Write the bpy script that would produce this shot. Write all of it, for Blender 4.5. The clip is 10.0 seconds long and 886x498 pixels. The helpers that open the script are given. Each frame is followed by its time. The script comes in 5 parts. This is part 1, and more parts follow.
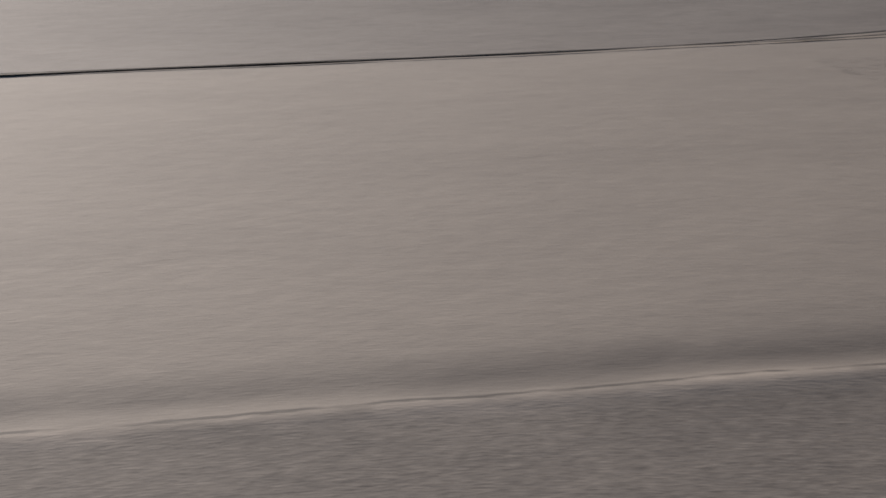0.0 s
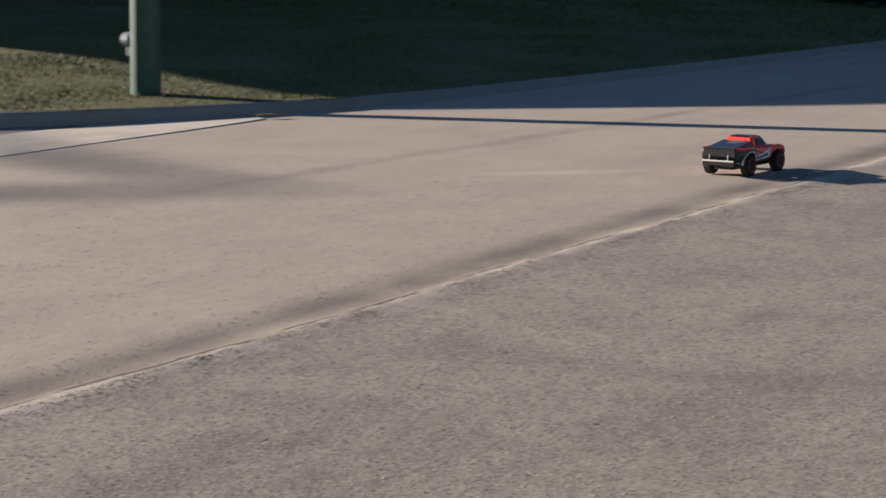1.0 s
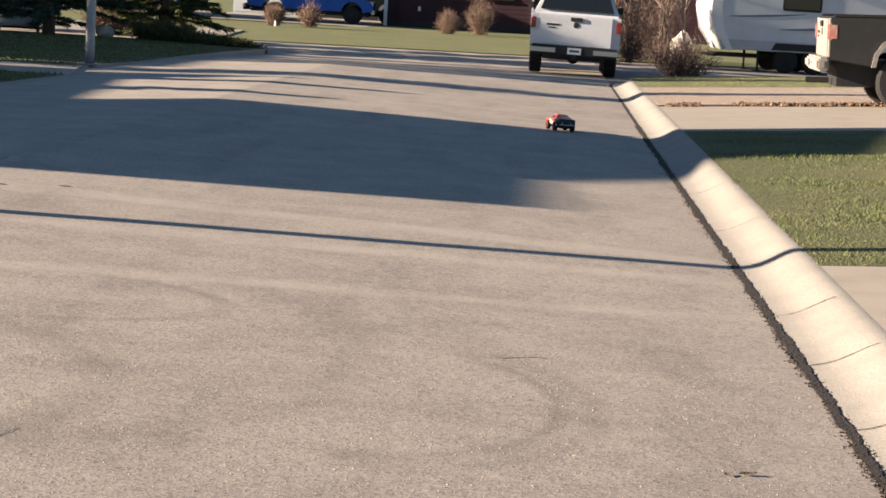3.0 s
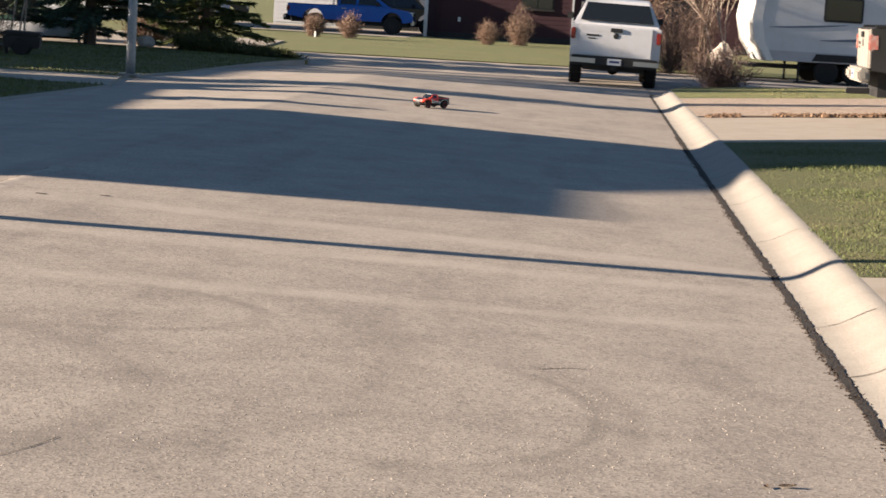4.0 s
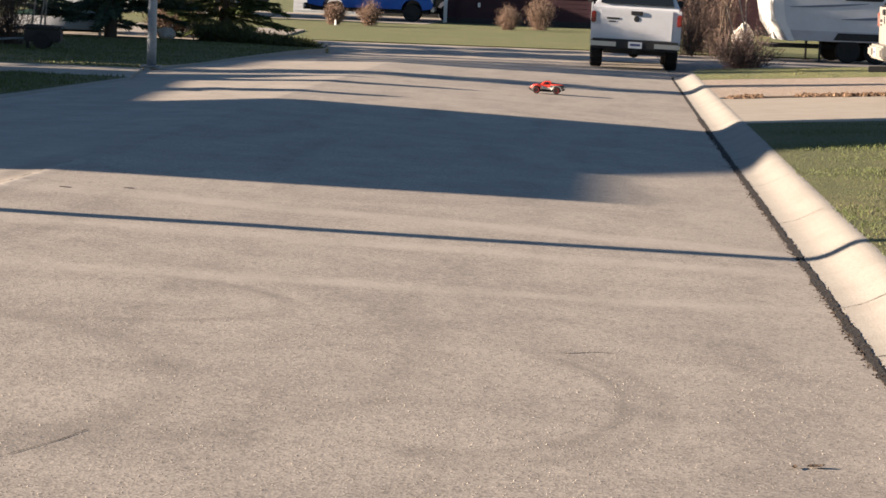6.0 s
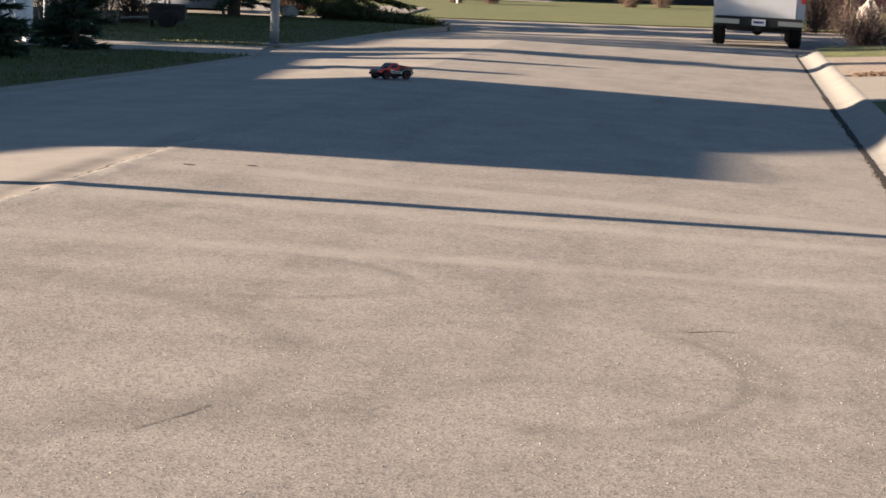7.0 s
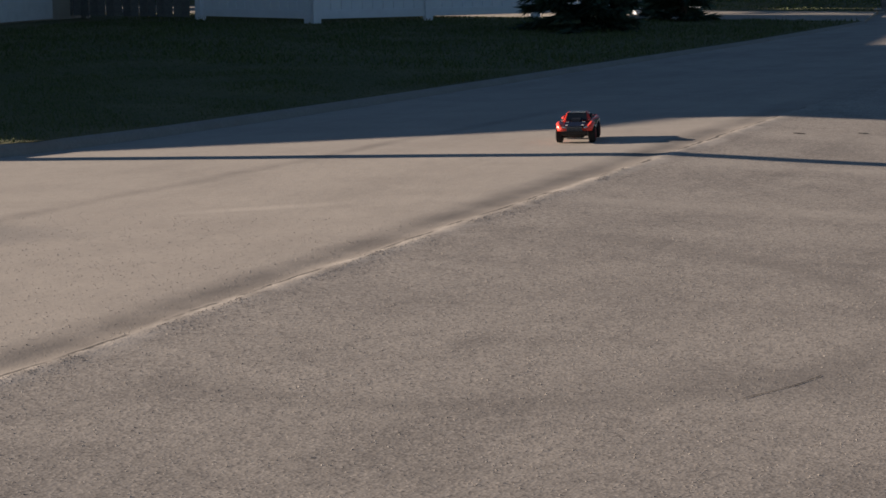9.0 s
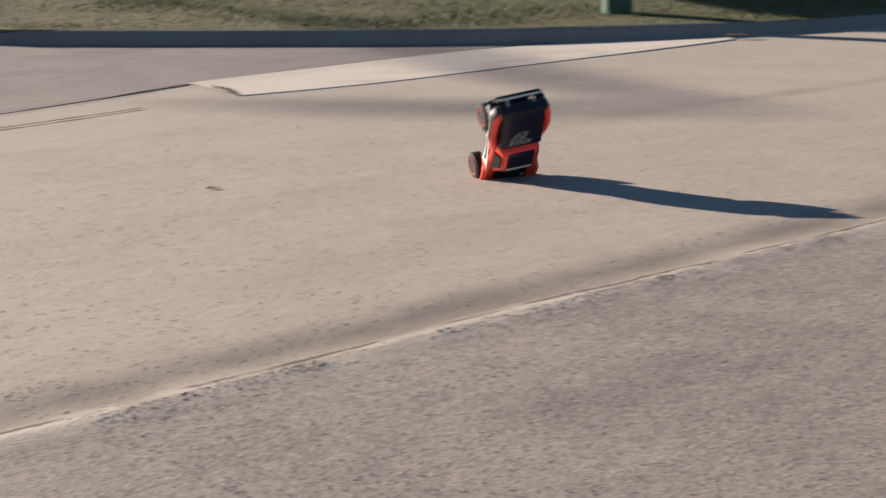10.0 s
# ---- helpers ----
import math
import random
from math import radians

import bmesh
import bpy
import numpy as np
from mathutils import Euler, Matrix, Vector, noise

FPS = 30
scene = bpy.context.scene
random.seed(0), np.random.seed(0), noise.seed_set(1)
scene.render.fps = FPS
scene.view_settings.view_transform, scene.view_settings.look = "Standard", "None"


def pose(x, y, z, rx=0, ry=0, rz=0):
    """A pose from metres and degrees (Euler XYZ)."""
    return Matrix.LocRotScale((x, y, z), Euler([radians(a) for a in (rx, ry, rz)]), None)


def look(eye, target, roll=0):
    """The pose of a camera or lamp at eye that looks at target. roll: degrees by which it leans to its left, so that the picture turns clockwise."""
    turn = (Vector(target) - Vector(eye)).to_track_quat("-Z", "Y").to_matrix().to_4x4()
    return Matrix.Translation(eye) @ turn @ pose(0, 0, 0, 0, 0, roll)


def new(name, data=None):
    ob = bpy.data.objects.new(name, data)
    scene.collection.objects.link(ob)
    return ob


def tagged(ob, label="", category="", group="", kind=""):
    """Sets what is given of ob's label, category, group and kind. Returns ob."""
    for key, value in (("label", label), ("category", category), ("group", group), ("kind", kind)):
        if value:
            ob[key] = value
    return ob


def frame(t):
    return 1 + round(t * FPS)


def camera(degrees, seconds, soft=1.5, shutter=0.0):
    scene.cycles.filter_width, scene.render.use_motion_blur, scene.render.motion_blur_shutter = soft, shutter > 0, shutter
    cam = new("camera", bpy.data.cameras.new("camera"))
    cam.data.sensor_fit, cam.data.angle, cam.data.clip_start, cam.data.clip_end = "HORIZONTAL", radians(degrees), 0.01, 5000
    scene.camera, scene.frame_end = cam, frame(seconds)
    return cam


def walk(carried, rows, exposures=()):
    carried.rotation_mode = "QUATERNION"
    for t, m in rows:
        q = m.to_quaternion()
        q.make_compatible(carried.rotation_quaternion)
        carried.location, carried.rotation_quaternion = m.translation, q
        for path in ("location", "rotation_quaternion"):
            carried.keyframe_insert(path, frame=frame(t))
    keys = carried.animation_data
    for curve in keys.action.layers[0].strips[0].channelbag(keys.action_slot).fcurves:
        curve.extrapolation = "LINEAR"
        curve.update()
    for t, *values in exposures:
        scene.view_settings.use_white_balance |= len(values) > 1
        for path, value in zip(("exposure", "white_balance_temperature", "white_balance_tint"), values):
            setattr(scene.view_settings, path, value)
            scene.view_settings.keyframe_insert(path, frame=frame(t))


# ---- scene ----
cam = camera(23.27, 10.0, soft=1.6, shutter=0.12)
EYE = (0.0, 0.0, 1.45)
# seconds, turn to the left from +y, pitch, lean (degrees)
TURNS = [
    (0, 80.2, -15.42, -1.15), (0.1, 71.77, -15.25, -0.7), (0.2, 64.17, -14.86, 0.21), (0.3, 57.75, -14.23, 1.22),
    (0.4, 52.17, -13.44, 1.22), (0.5, 47.45, -12.68, 0.04), (0.6, 43.37, -12.02, -0.02), (0.8, 36.69, -10.72, 0.32),
    (1, 31.47, -9.62, 0.72), (1.2, 27.19, -8.99, 0.76), (1.5, 21.86, -8.48, 1.75), (1.6, 20.27, -8.41, 1.09),
    (1.8, 16.84, -8.32, 2.02), (2, 12.98, -8.17, 2.41), (2.2, 8.86, -7.9, 2.72), (2.4, 5.55, -7.56, 3.3),
    (2.5, 4.06, -7.4, 3.31), (2.7, 2.46, -7.04, 3.41), (3.8, 2.48, -6.62, 3.23), (4, 3.48, -6.58, 3.39),
    (4.5, 5.54, -6.53, 3.53), (5, 5.66, -6.63, 3.35), (5.2, 5.3, -6.69, 3.1), (6.3, 4.02, -7.15, 2.25),
    (6.5, 4.75, -7.31, 2.2), (7, 7.33, -7.68, 2.09), (7.5, 10.31, -7.84, 1.81), (8, 15.51, -8.32, 1.41),
    (8.5, 20.92, -8.78, 1.28), (9, 23.63, -8.7, -0.54), (9.3, 25.62, -8.79, -0.77), (9.5, 28.47, -9.19, 0),
    (9.6, 30.7, -9.63, 0.02), (9.7, 33.47, -10.12, 0.15), (9.8, 36.7, -10.66, 0.16), (9.9, 40.25, -11.24, 0.38),
    (10, 43.98, -11.87, 0.35)]


def aim(turn, pitch, lean):
    a, p = radians(turn), radians(pitch)
    ahead = Vector((-math.sin(a) * math.cos(p), math.cos(a) * math.cos(p), math.sin(p)))
    return look(EYE, Vector(EYE) + ahead, lean)


walk(cam, [(t, aim(a, p, r)) for t, a, p, r in TURNS],
     exposures=[(0.0, -0.05, 5700, 13), (0.5, 0.32, 5550, 13), (1.0, 1.14, 5850, 13), (1.5, 1.60, 6200, 13), (2.0, 2.22, 6400, 13), (2.5, 2.0, 6480, 13),
                (5.0, 1.97, 6450, 13), (7.5, 1.97, 6450, 13), (8.0, 1.85, 6250, 13), (8.5, 1.73, 6150, 13), (9.0, 0.95, 6050, 13), (9.5, 1.26, 6000, 13), (9.8, 1.54, 6000, 13), (10.0, 1.38, 6000, 13)])
# ---------------------------------------------------------------- light
SUN_EL, SUN_AZ = 14.0, (1.0, 0.15)          # elevation, and the way in which its light travels over the ground
world = bpy.data.worlds.new("sky")
scene.world = world
world.use_nodes = True
wn = world.node_tree
sky = wn.nodes.new("ShaderNodeTexSky")
sky.sky_type, sky.sun_disc = "NISHITA", False
sky.sun_elevation = radians(SUN_EL)
sky.sun_rotation = math.atan2(-SUN_AZ[0], -SUN_AZ[1])
sky.air_density, sky.dust_density, sky.ozone_density = 1.0, 0.18, 3.0
wn.links.new(sky.outputs[0], wn.nodes["Background"].inputs[0])
wn.nodes["Background"].inputs[1].default_value = 0.035
sun = new("sun", bpy.data.lights.new("sun", "SUN"))
sun.data.energy, sun.data.angle, sun.data.color = 5.0, radians(0.5), (1.0, 0.835, 0.65)
sun.matrix_world = look((0, 0, 30), (SUN_AZ[0] * 10, SUN_AZ[1] * 10, 30 - 10.11 * math.tan(radians(SUN_EL))))


# ---------------------------------------------------------------- materials
def mat(name, base, rough=0.6, metal=0.0, grain=None, stain=None, bump=None, spec=0.4, coat=0.0, per_object=0.0, coords="Object"):
    """base colour; grain (scale, second colour, low, high); stain likewise, larger; bump (scale, strength, distance)."""
    m = bpy.data.materials.new(name)
    m.use_nodes = True
    nt = m.node_tree
    b = nt.nodes["Principled BSDF"]
    b.inputs["Roughness"].default_value = rough
    b.inputs["Metallic"].default_value = metal
    b.inputs["Specular IOR Level"].default_value = spec
    b.inputs["Coat Weight"].default_value = coat
    tc = nt.nodes.new("ShaderNodeTexCoord").outputs[coords]
    rgb = nt.nodes.new("ShaderNodeRGB")
    rgb.outputs[0].default_value = (*base, 1)
    colour = rgb.outputs[0]
    for spec_ in (stain, grain):
        if not spec_:
            continue
        scale, second, lo, hi = spec_
        n = nt.nodes.new("ShaderNodeTexNoise")
        n.inputs["Scale"].default_value = scale
        n.inputs["Detail"].default_value = 5
        n.inputs["Roughness"].default_value = 0.65
        nt.links.new(tc, n.inputs["Vector"])
        r = nt.nodes.new("ShaderNodeMapRange")
        r.inputs["From Min"].default_value, r.inputs["From Max"].default_value = lo, hi
        nt.links.new(n.outputs["Fac"], r.inputs["Value"])
        mix = nt.nodes.new("ShaderNodeMix")
        mix.data_type = "RGBA"
        nt.links.new(r.outputs[0], mix.inputs[0])
        nt.links.new(colour, mix.inputs[6])
        mix.inputs[7].default_value = (*second, 1)
        colour = mix.outputs[2]
    if per_object:
        info = nt.nodes.new("ShaderNodeObjectInfo")
        hsv = nt.nodes.new("ShaderNodeHueSaturation")
        r = nt.nodes.new("ShaderNodeMapRange")
        r.inputs["To Min"].default_value, r.inputs["To Max"].default_value = 1 - per_object, 1 + per_object
        nt.links.new(info.outputs["Random"], r.inputs["Value"])
        nt.links.new(r.outputs[0], hsv.inputs["Value"])
        nt.links.new(colour, hsv.inputs["Color"])
        colour = hsv.outputs[0]
    nt.links.new(colour, b.inputs["Base Color"])
    if bump:
        n = nt.nodes.new("ShaderNodeTexNoise")
        n.inputs["Scale"].default_value, n.inputs["Detail"].default_value = bump[0], 4
        nt.links.new(tc, n.inputs["Vector"])
        bp = nt.nodes.new("ShaderNodeBump")
        bp.inputs["Strength"].default_value, bp.inputs["Distance"].default_value = bump[1], bump[2]
        nt.links.new(n.outputs["Fac"], bp.inputs["Height"])
        nt.links.new(bp.outputs[0], b.inputs["Normal"])
    return m


def leafy(name, base, second):
    """Leaves and grass: colour varies from piece to piece."""
    m = mat(name, base, 0.7, spec=0.25)
    nt = m.node_tree
    g = nt.nodes.new("ShaderNodeNewGeometry")
    mix = nt.nodes.new("ShaderNodeMix")
    mix.data_type = "RGBA"
    nt.links.new(g.outputs["Random Per Island"], mix.inputs[0])
    mix.inputs[6].default_value, mix.inputs[7].default_value = (*base, 1), (*second, 1)
    nt.links.new(mix.outputs[2], nt.nodes["Principled BSDF"].inputs["Base Color"])
    return m


def asphalt(name, base, light, dark, seam=None):
    """Worn asphalt: chips of stone, patches, tyre streaks along y, and a worn band of loose chips along the seam."""
    m = mat(name, base, 0.85, spec=0.3)
    nt = m.node_tree
    b = nt.nodes["Principled BSDF"]
    tc = nt.nodes.new("ShaderNodeTexCoord").outputs["Object"]

    def noise_(scale, stretch=(1, 1, 1), detail=4.0, rough=0.6):
        mp = nt.nodes.new("ShaderNodeMapping")
        mp.inputs["Scale"].default_value = stretch
        nt.links.new(tc, mp.inputs["Vector"])
        n = nt.nodes.new("ShaderNodeTexNoise")
        n.inputs["Scale"].default_value, n.inputs["Detail"].default_value, n.inputs["Roughness"].default_value = scale, detail, rough
        nt.links.new(mp.outputs[0], n.inputs["Vector"])
        return n.outputs["Fac"]

    def ramp(v, lo, hi, a=0.0, z=1.0):
        r = nt.nodes.new("ShaderNodeMapRange")
        for k, x in zip(("From Min", "From Max", "To Min", "To Max"), (lo, hi, a, z)):
            r.inputs[k].default_value = x
        nt.links.new(v, r.inputs["Value"])
        return r.outputs[0]

    def blend(fac, a, c):
        mix = nt.nodes.new("ShaderNodeMix")
        mix.data_type = "RGBA"
        nt.links.new(fac, mix.inputs[0])
        for sock, x in ((mix.inputs[6], a), (mix.inputs[7], c)):
            if isinstance(x, tuple):
                sock.default_value = (*x, 1)
            else:
                nt.links.new(x, sock)
        return mix.outputs[2]

    def times(a, c):
        k = nt.nodes.new("ShaderNodeMath")
        k.operation = "MULTIPLY"
        nt.links.new(a, k.inputs[0])
        nt.links.new(c, k.inputs[1])
        return k.outputs[0]

    col = blend(ramp(noise_(0.5), 0.38, 0.62, 0, 0.8), base, light)
    col = blend(ramp(noise_(0.9, (2.2, 0.35, 1)), 0.48, 0.7, 0, 0.75), col, dark)
    col = blend(ramp(noise_(3.5, (1, 1, 1), 6, 0.7), 0.50, 0.72, 0, 0.65), col, dark)
    col = blend(ramp(noise_(1.7, (1, 1, 1), 3, 0.5), 0.45, 0.62, 0.0, 0.5), col, tuple(c * 1.12 for c in light))
    col = blend(ramp(noise_(26, (1, 1, 1), 3, 0.6), 0.5, 0.75, 0.0, 0.22), col, dark)
    col = blend(ramp(noise_(8, (1, 1, 1), 5, 0.75), 0.53, 0.72, 0.0, 0.5), col, tuple(c * 0.9 for c in dark))
    col = blend(ramp(noise_(11, (1, 1, 1), 5, 0.75), 0.55, 0.75, 0.0, 0.4), col, tuple(min(1, c * 1.3) for c in light))
    vor = nt.nodes.new("ShaderNodeTexVoronoi")
    vor.inputs["Scale"].default_value = 88
    nt.links.new(tc, vor.inputs["Vector"])
    chip = nt.nodes.new("ShaderNodeSeparateColor")
    nt.links.new(vor.outputs["Color"], chip.inputs[0])
    coarse = nt.nodes.new("ShaderNodeValue").outputs[0]
    coarse.default_value = 0.6
    if seam is not None:
        cut = nt.nodes.new("ShaderNodeSeparateXYZ")
        nt.links.new(tc, cut.inputs[0])
        coarse = ramp(cut.outputs[0], seam - 0.05, seam + 0.10, 0.35, 1.0)
    col = blend(times(coarse, ramp(chip.outputs[0], 0.60, 0.95, 0, 0.40)), col, tuple(min(1, c * 1.5) for c in light))
    col = blend(times(coarse, ramp(chip.outputs[1], 0.68, 0.95, 0, 0.48)), col, tuple(c * 0.5 for c in dark))
    col = blend(times(coarse, ramp(noise_(48, (1, 1, 1), 3, 0.7), 0.54, 0.68, 0, 0.5)), col, tuple(c * 0.6 for c in dark))
    big = nt.nodes.new("ShaderNodeTexVoronoi")
    big.inputs["Scale"].default_value = 38
    nt.links.new(tc, big.inputs["Vector"])
    bs = nt.nodes.new("ShaderNodeSeparateColor")
    nt.links.new(big.outputs["Color"], bs.inputs[0])
    near_ = ramp(big.outputs["Distance"], 0.15, 0.35, 1, 0)
    col = blend(times(near_, ramp(bs.outputs[0], 0.88, 0.98, 0, 0.5)), col, tuple(min(1, c * 1.5) for c in light))
    col = blend(times(near_, ramp(bs.outputs[1], 0.88, 0.98, 0, 0.6)), col, tuple(c * 0.5 for c in dark))
    if seam is not None:
        sx = nt.nodes.new("ShaderNodeSeparateXYZ")
        nt.links.new(tc, sx.inputs[0])
        wob = ramp(noise_(1.3, (1, 1, 1), 7, 0.7), 0, 1, -0.10, 0.10)
        near = ramp(sx.outputs[1], 14.5, 19.0, 1, 0)
        add = nt.nodes.new("ShaderNodeMath")
        add.operation = "ADD"
        nt.links.new(sx.outputs[0], add.inputs[0])
        nt.links.new(wob, add.inputs[1])

        def band(centre, half, edge):
            d = nt.nodes.new("ShaderNodeMath")
            d.operation = "SUBTRACT"
            nt.links.new(add.outputs[0], d.inputs[0])
            d.inputs[1].default_value = centre
            e = nt.nodes.new("ShaderNodeMath")
            e.operation = "ABSOLUTE"
            nt.links.new(d.outputs[0], e.inputs[0])
            return times(near, ramp(e.outputs[0], half, half + edge, 1, 0))
        # paler, smoother mat beyond the seam
        col = blend(times(ramp(sx.outputs[1], 14, 21, 1.0, 0.4), ramp(add.outputs[0], seam - 0.03, seam + 0.03, 0.5, 0.0)), col, tuple(c * 1.12 for c in light))
        col = blend(times(band(seam - 0.14, 0.08, 0.17), ramp(noise_(1.6, (1, 1, 1), 3, 0.5), 0.38, 0.58, 0.45, 0.92)), col, tuple(c * 0.82 for c in dark))
        col = blend(times(band(seam + 0.02, 0.03, 0.07), ramp(noise_(4.0, (1, 1, 1), 6, 0.7), 0.36, 0.58, 0.1, 0.95)), col, tuple(min(1, c * 1.35) for c in light))
        col = blend(times(band(seam - 0.035, 0.006, 0.012), ramp(noise_(3.0), 0.42, 0.55, 0.0, 1.0)), col, tuple(c * 0.35 for c in dark))
        def calc(op, p, q=None):
            k = nt.nodes.new("ShaderNodeMath")
            k.operation = op
            for sock, v in zip(k.inputs, (p, q)):
                if isinstance(v, (int, float)):
                    sock.default_value = v
                elif v is not None:
                    nt.links.new(v, sock)
            return k.outputs[0]

        x_, y_ = sx.outputs[0], sx.outputs[1]

        def groove():
            # a shallow worn line in the western lane, drawing in towards the crown
            v = calc("ADD", calc("SUBTRACT", x_, calc("MULTIPLY", y_, 0.085)), ramp(noise_(0.9), 0, 1, -0.12, 0.12))
            return calc("MULTIPLY", ramp(calc("ABSOLUTE", calc("SUBTRACT", v, -7.67)), 0.02, 0.13, 1, 0), calc("MULTIPLY", ramp(y_, 8.2, 9.6, 0, 1), ramp(y_, 15.5, 17.5, 1, 0)))

        col = blend(times(groove(), ramp(noise_(1.2), 0.35, 0.6, 0.15, 0.75)), col, dark)
        wob2 = ramp(noise_(0.8), 0, 1, -0.25, 0.25)
        # tyre arcs: centre, radius, the half that shows
        for cx, cy, rx_, ry_, dark_ in ((-2.45, 10.35, 0.95, 0.75, 0.55), (-3.6, 7.95, 1.95, 1.85, 0.48), (-0.55, 8.6, 0.70, 1.15, 0.55), (-0.55, 8.6, 0.86, 1.3, 0.4), (-2.6, 9.2, 1.9, 2.4, 0.3)):
            dx, dy = calc("SUBTRACT", x_, cx), calc("SUBTRACT", y_, cy)
            ex, ey = calc("MULTIPLY", dx, 1 / rx_), calc("MULTIPLY", dy, 1 / ry_)
            d = calc("SQRT", calc("ADD", calc("MULTIPLY", ex, ex), calc("MULTIPLY", ey, ey)))
            off = calc("ABSOLUTE", calc("ADD", calc("SUBTRACT", d, 1.0), calc("MULTIPLY", wob2, 0.22)))
            arc_ = calc("MULTIPLY", ramp(off, 0.01, 0.10, dark_, 0), ramp(dx, -0.3, 0.3, 0, 1))
            col = blend(times(arc_, ramp(noise_(2.4), 0.38, 0.6, 0.35, 1.0)), col, tuple(c * 0.85 for c in dark))
        # a pale scuff in the western lane
        v = calc("ABSOLUTE", calc("SUBTRACT", calc("SUBTRACT", y_, calc("MULTIPLY", x_, 0.75)), 14.52))
        scuffed = calc("MULTIPLY", ramp(v, 0.03, 0.16, 0.7, 0), calc("MULTIPLY", ramp(x_, -6.1, -5.7, 0, 1), ramp(x_, -5.5, -5.1, 1, 0)))
        col = blend(scuffed, col, tuple(c * 1.3 for c in light))
        for slope, c0, half in ((-0.12, 14.52, 0.12), (0.06, 13.25, 0.08), (0.15, 11.6, 0.05)):   # pale cross bands
            v = calc("ADD", calc("SUBTRACT", y_, calc("MULTIPLY", x_, slope)), wob2)
            bnd = ramp(calc("ABSOLUTE", calc("SUBTRACT", v, c0)), half, half + 0.18, 0.6, 0)
            bnd = calc("MULTIPLY", bnd, ramp(x_, -4.1, -3.8, 0.25, 1))
            col = blend(times(bnd, ramp(noise_(1.1), 0.35, 0.6, 0.35, 1.0)), col, tuple(c * 1.22 for c in light))
    nt.links.new(col, b.inputs["Base Color"])
    bp = nt.nodes.new("ShaderNodeBump")
    bp.inputs["Strength"].default_value, bp.inputs["Distance"].default_value = 0.25, 0.003
    nt.links.new(vor.outputs["Distance"], bp.inputs["Height"])
    bp2 = nt.nodes.new("ShaderNodeBump")
    bp2.inputs["Strength"].default_value, bp2.inputs["Distance"].default_value = 0.3, 0.010
    nt.links.new(noise_(9.0), bp2.inputs["Height"])
    nt.links.new(bp.outputs[0], bp2.inputs["Normal"])
    nt.links.new(bp2.outputs[0], b.inputs["Normal"])
    return m


ROAD = asphalt("worn_asphalt", (0.31, 0.268, 0.225), (0.37, 0.32, 0.265), (0.22, 0.19, 0.16), seam=-4.21)
SIDE = asphalt("dark_asphalt", (0.22, 0.195, 0.172), (0.27, 0.24, 0.21), (0.16, 0.14, 0.125))
CONCRETE = mat("concrete", (0.345, 0.30, 0.245), 0.85, grain=(60, (0.32, 0.27, 0.21), 0.45, 0.7), stain=(1.6, (0.27, 0.225, 0.175), 0.45, 0.75), bump=(90, 0.3, 0.004))
LAWN = mat("lawn_soil", (0.075, 0.085, 0.028), 0.95, grain=(30, (0.14, 0.12, 0.05), 0.45, 0.65), stain=(0.7, (0.16, 0.135, 0.06), 0.45, 0.72), bump=(40, 0.8, 0.03))
DRYLAWN = mat("dry_lawn", (0.125, 0.135, 0.042), 0.95, grain=(14, (0.20, 0.18, 0.08), 0.42, 0.68), stain=(0.35, (0.09, 0.115, 0.03), 0.4, 0.65), bump=(20, 0.8, 0.04))
KERBSTONE = mat("kerb_concrete", (0.29, 0.265, 0.23), 0.9, grain=(50, (0.23, 0.205, 0.175), 0.45, 0.7), stain=(2.2, (0.235, 0.21, 0.18), 0.45, 0.75), bump=(70, 0.5, 0.006))
APRON = mat("pale_concrete", (0.56, 0.50, 0.42), 0.9, grain=(50, (0.40, 0.355, 0.30), 0.45, 0.7), stain=(1.8, (0.37, 0.33, 0.28), 0.5, 0.75), bump=(70, 0.3, 0.004))
GRAVEL = mat("gravel", (0.44, 0.34, 0.26), 0.9, grain=(28, (0.20, 0.145, 0.105), 0.46, 0.60), stain=(1.2, (0.40, 0.33, 0.26), 0.4, 0.7), bump=(50, 1.0, 0.02))
DIRT = mat("leaf_litter", (0.07, 0.045, 0.028), 0.95, grain=(40, (0.16, 0.10, 0.06), 0.5, 0.65), bump=(60, 1.0, 0.02))
TAR = mat("crack_dirt", (0.025, 0.02, 0.017), 0.95, grain=(25, (0.06, 0.045, 0.032), 0.55, 0.7), bump=(60, 1.0, 0.01))
BLADES = leafy("grass_blades", (0.06, 0.09, 0.024), (0.14, 0.15, 0.058))
DRYBLADES = leafy("dry_grass_blades", (0.14, 0.145, 0.05), (0.24, 0.22, 0.10))
# base lightened to carry the veiling haze of the far trees
NEEDLE = leafy("spruce_needles", (0.03, 0.05, 0.032), (0.075, 0.11, 0.065))
# brighter needles, with the sun on the pine put into the colour
LITNEEDLE = leafy("sunlit_pine_needles", (0.05, 0.075, 0.025), (0.13, 0.15, 0.05))
JUNIPER = leafy("juniper_sprays", (0.04, 0.055, 0.02), (0.10, 0.10, 0.035))
TWIG = leafy("bare_twigs", (0.17, 0.11, 0.08), (0.28, 0.19, 0.14))
# dark twigs are lightened for the haze likewise
DARKTWIG = leafy("dark_twigs", (0.05, 0.034, 0.03), (0.13, 0.085, 0.07))
BARK = mat("bark", (0.10, 0.07, 0.05), 0.9, grain=(30, (0.05, 0.035, 0.025), 0.4, 0.65), bump=(40, 0.8, 0.02))
PALEBARK = mat("pale_bark", (0.36, 0.30, 0.25), 0.9, grain=(20, (0.22, 0.17, 0.13), 0.5, 0.7), bump=(40, 0.5, 0.01))
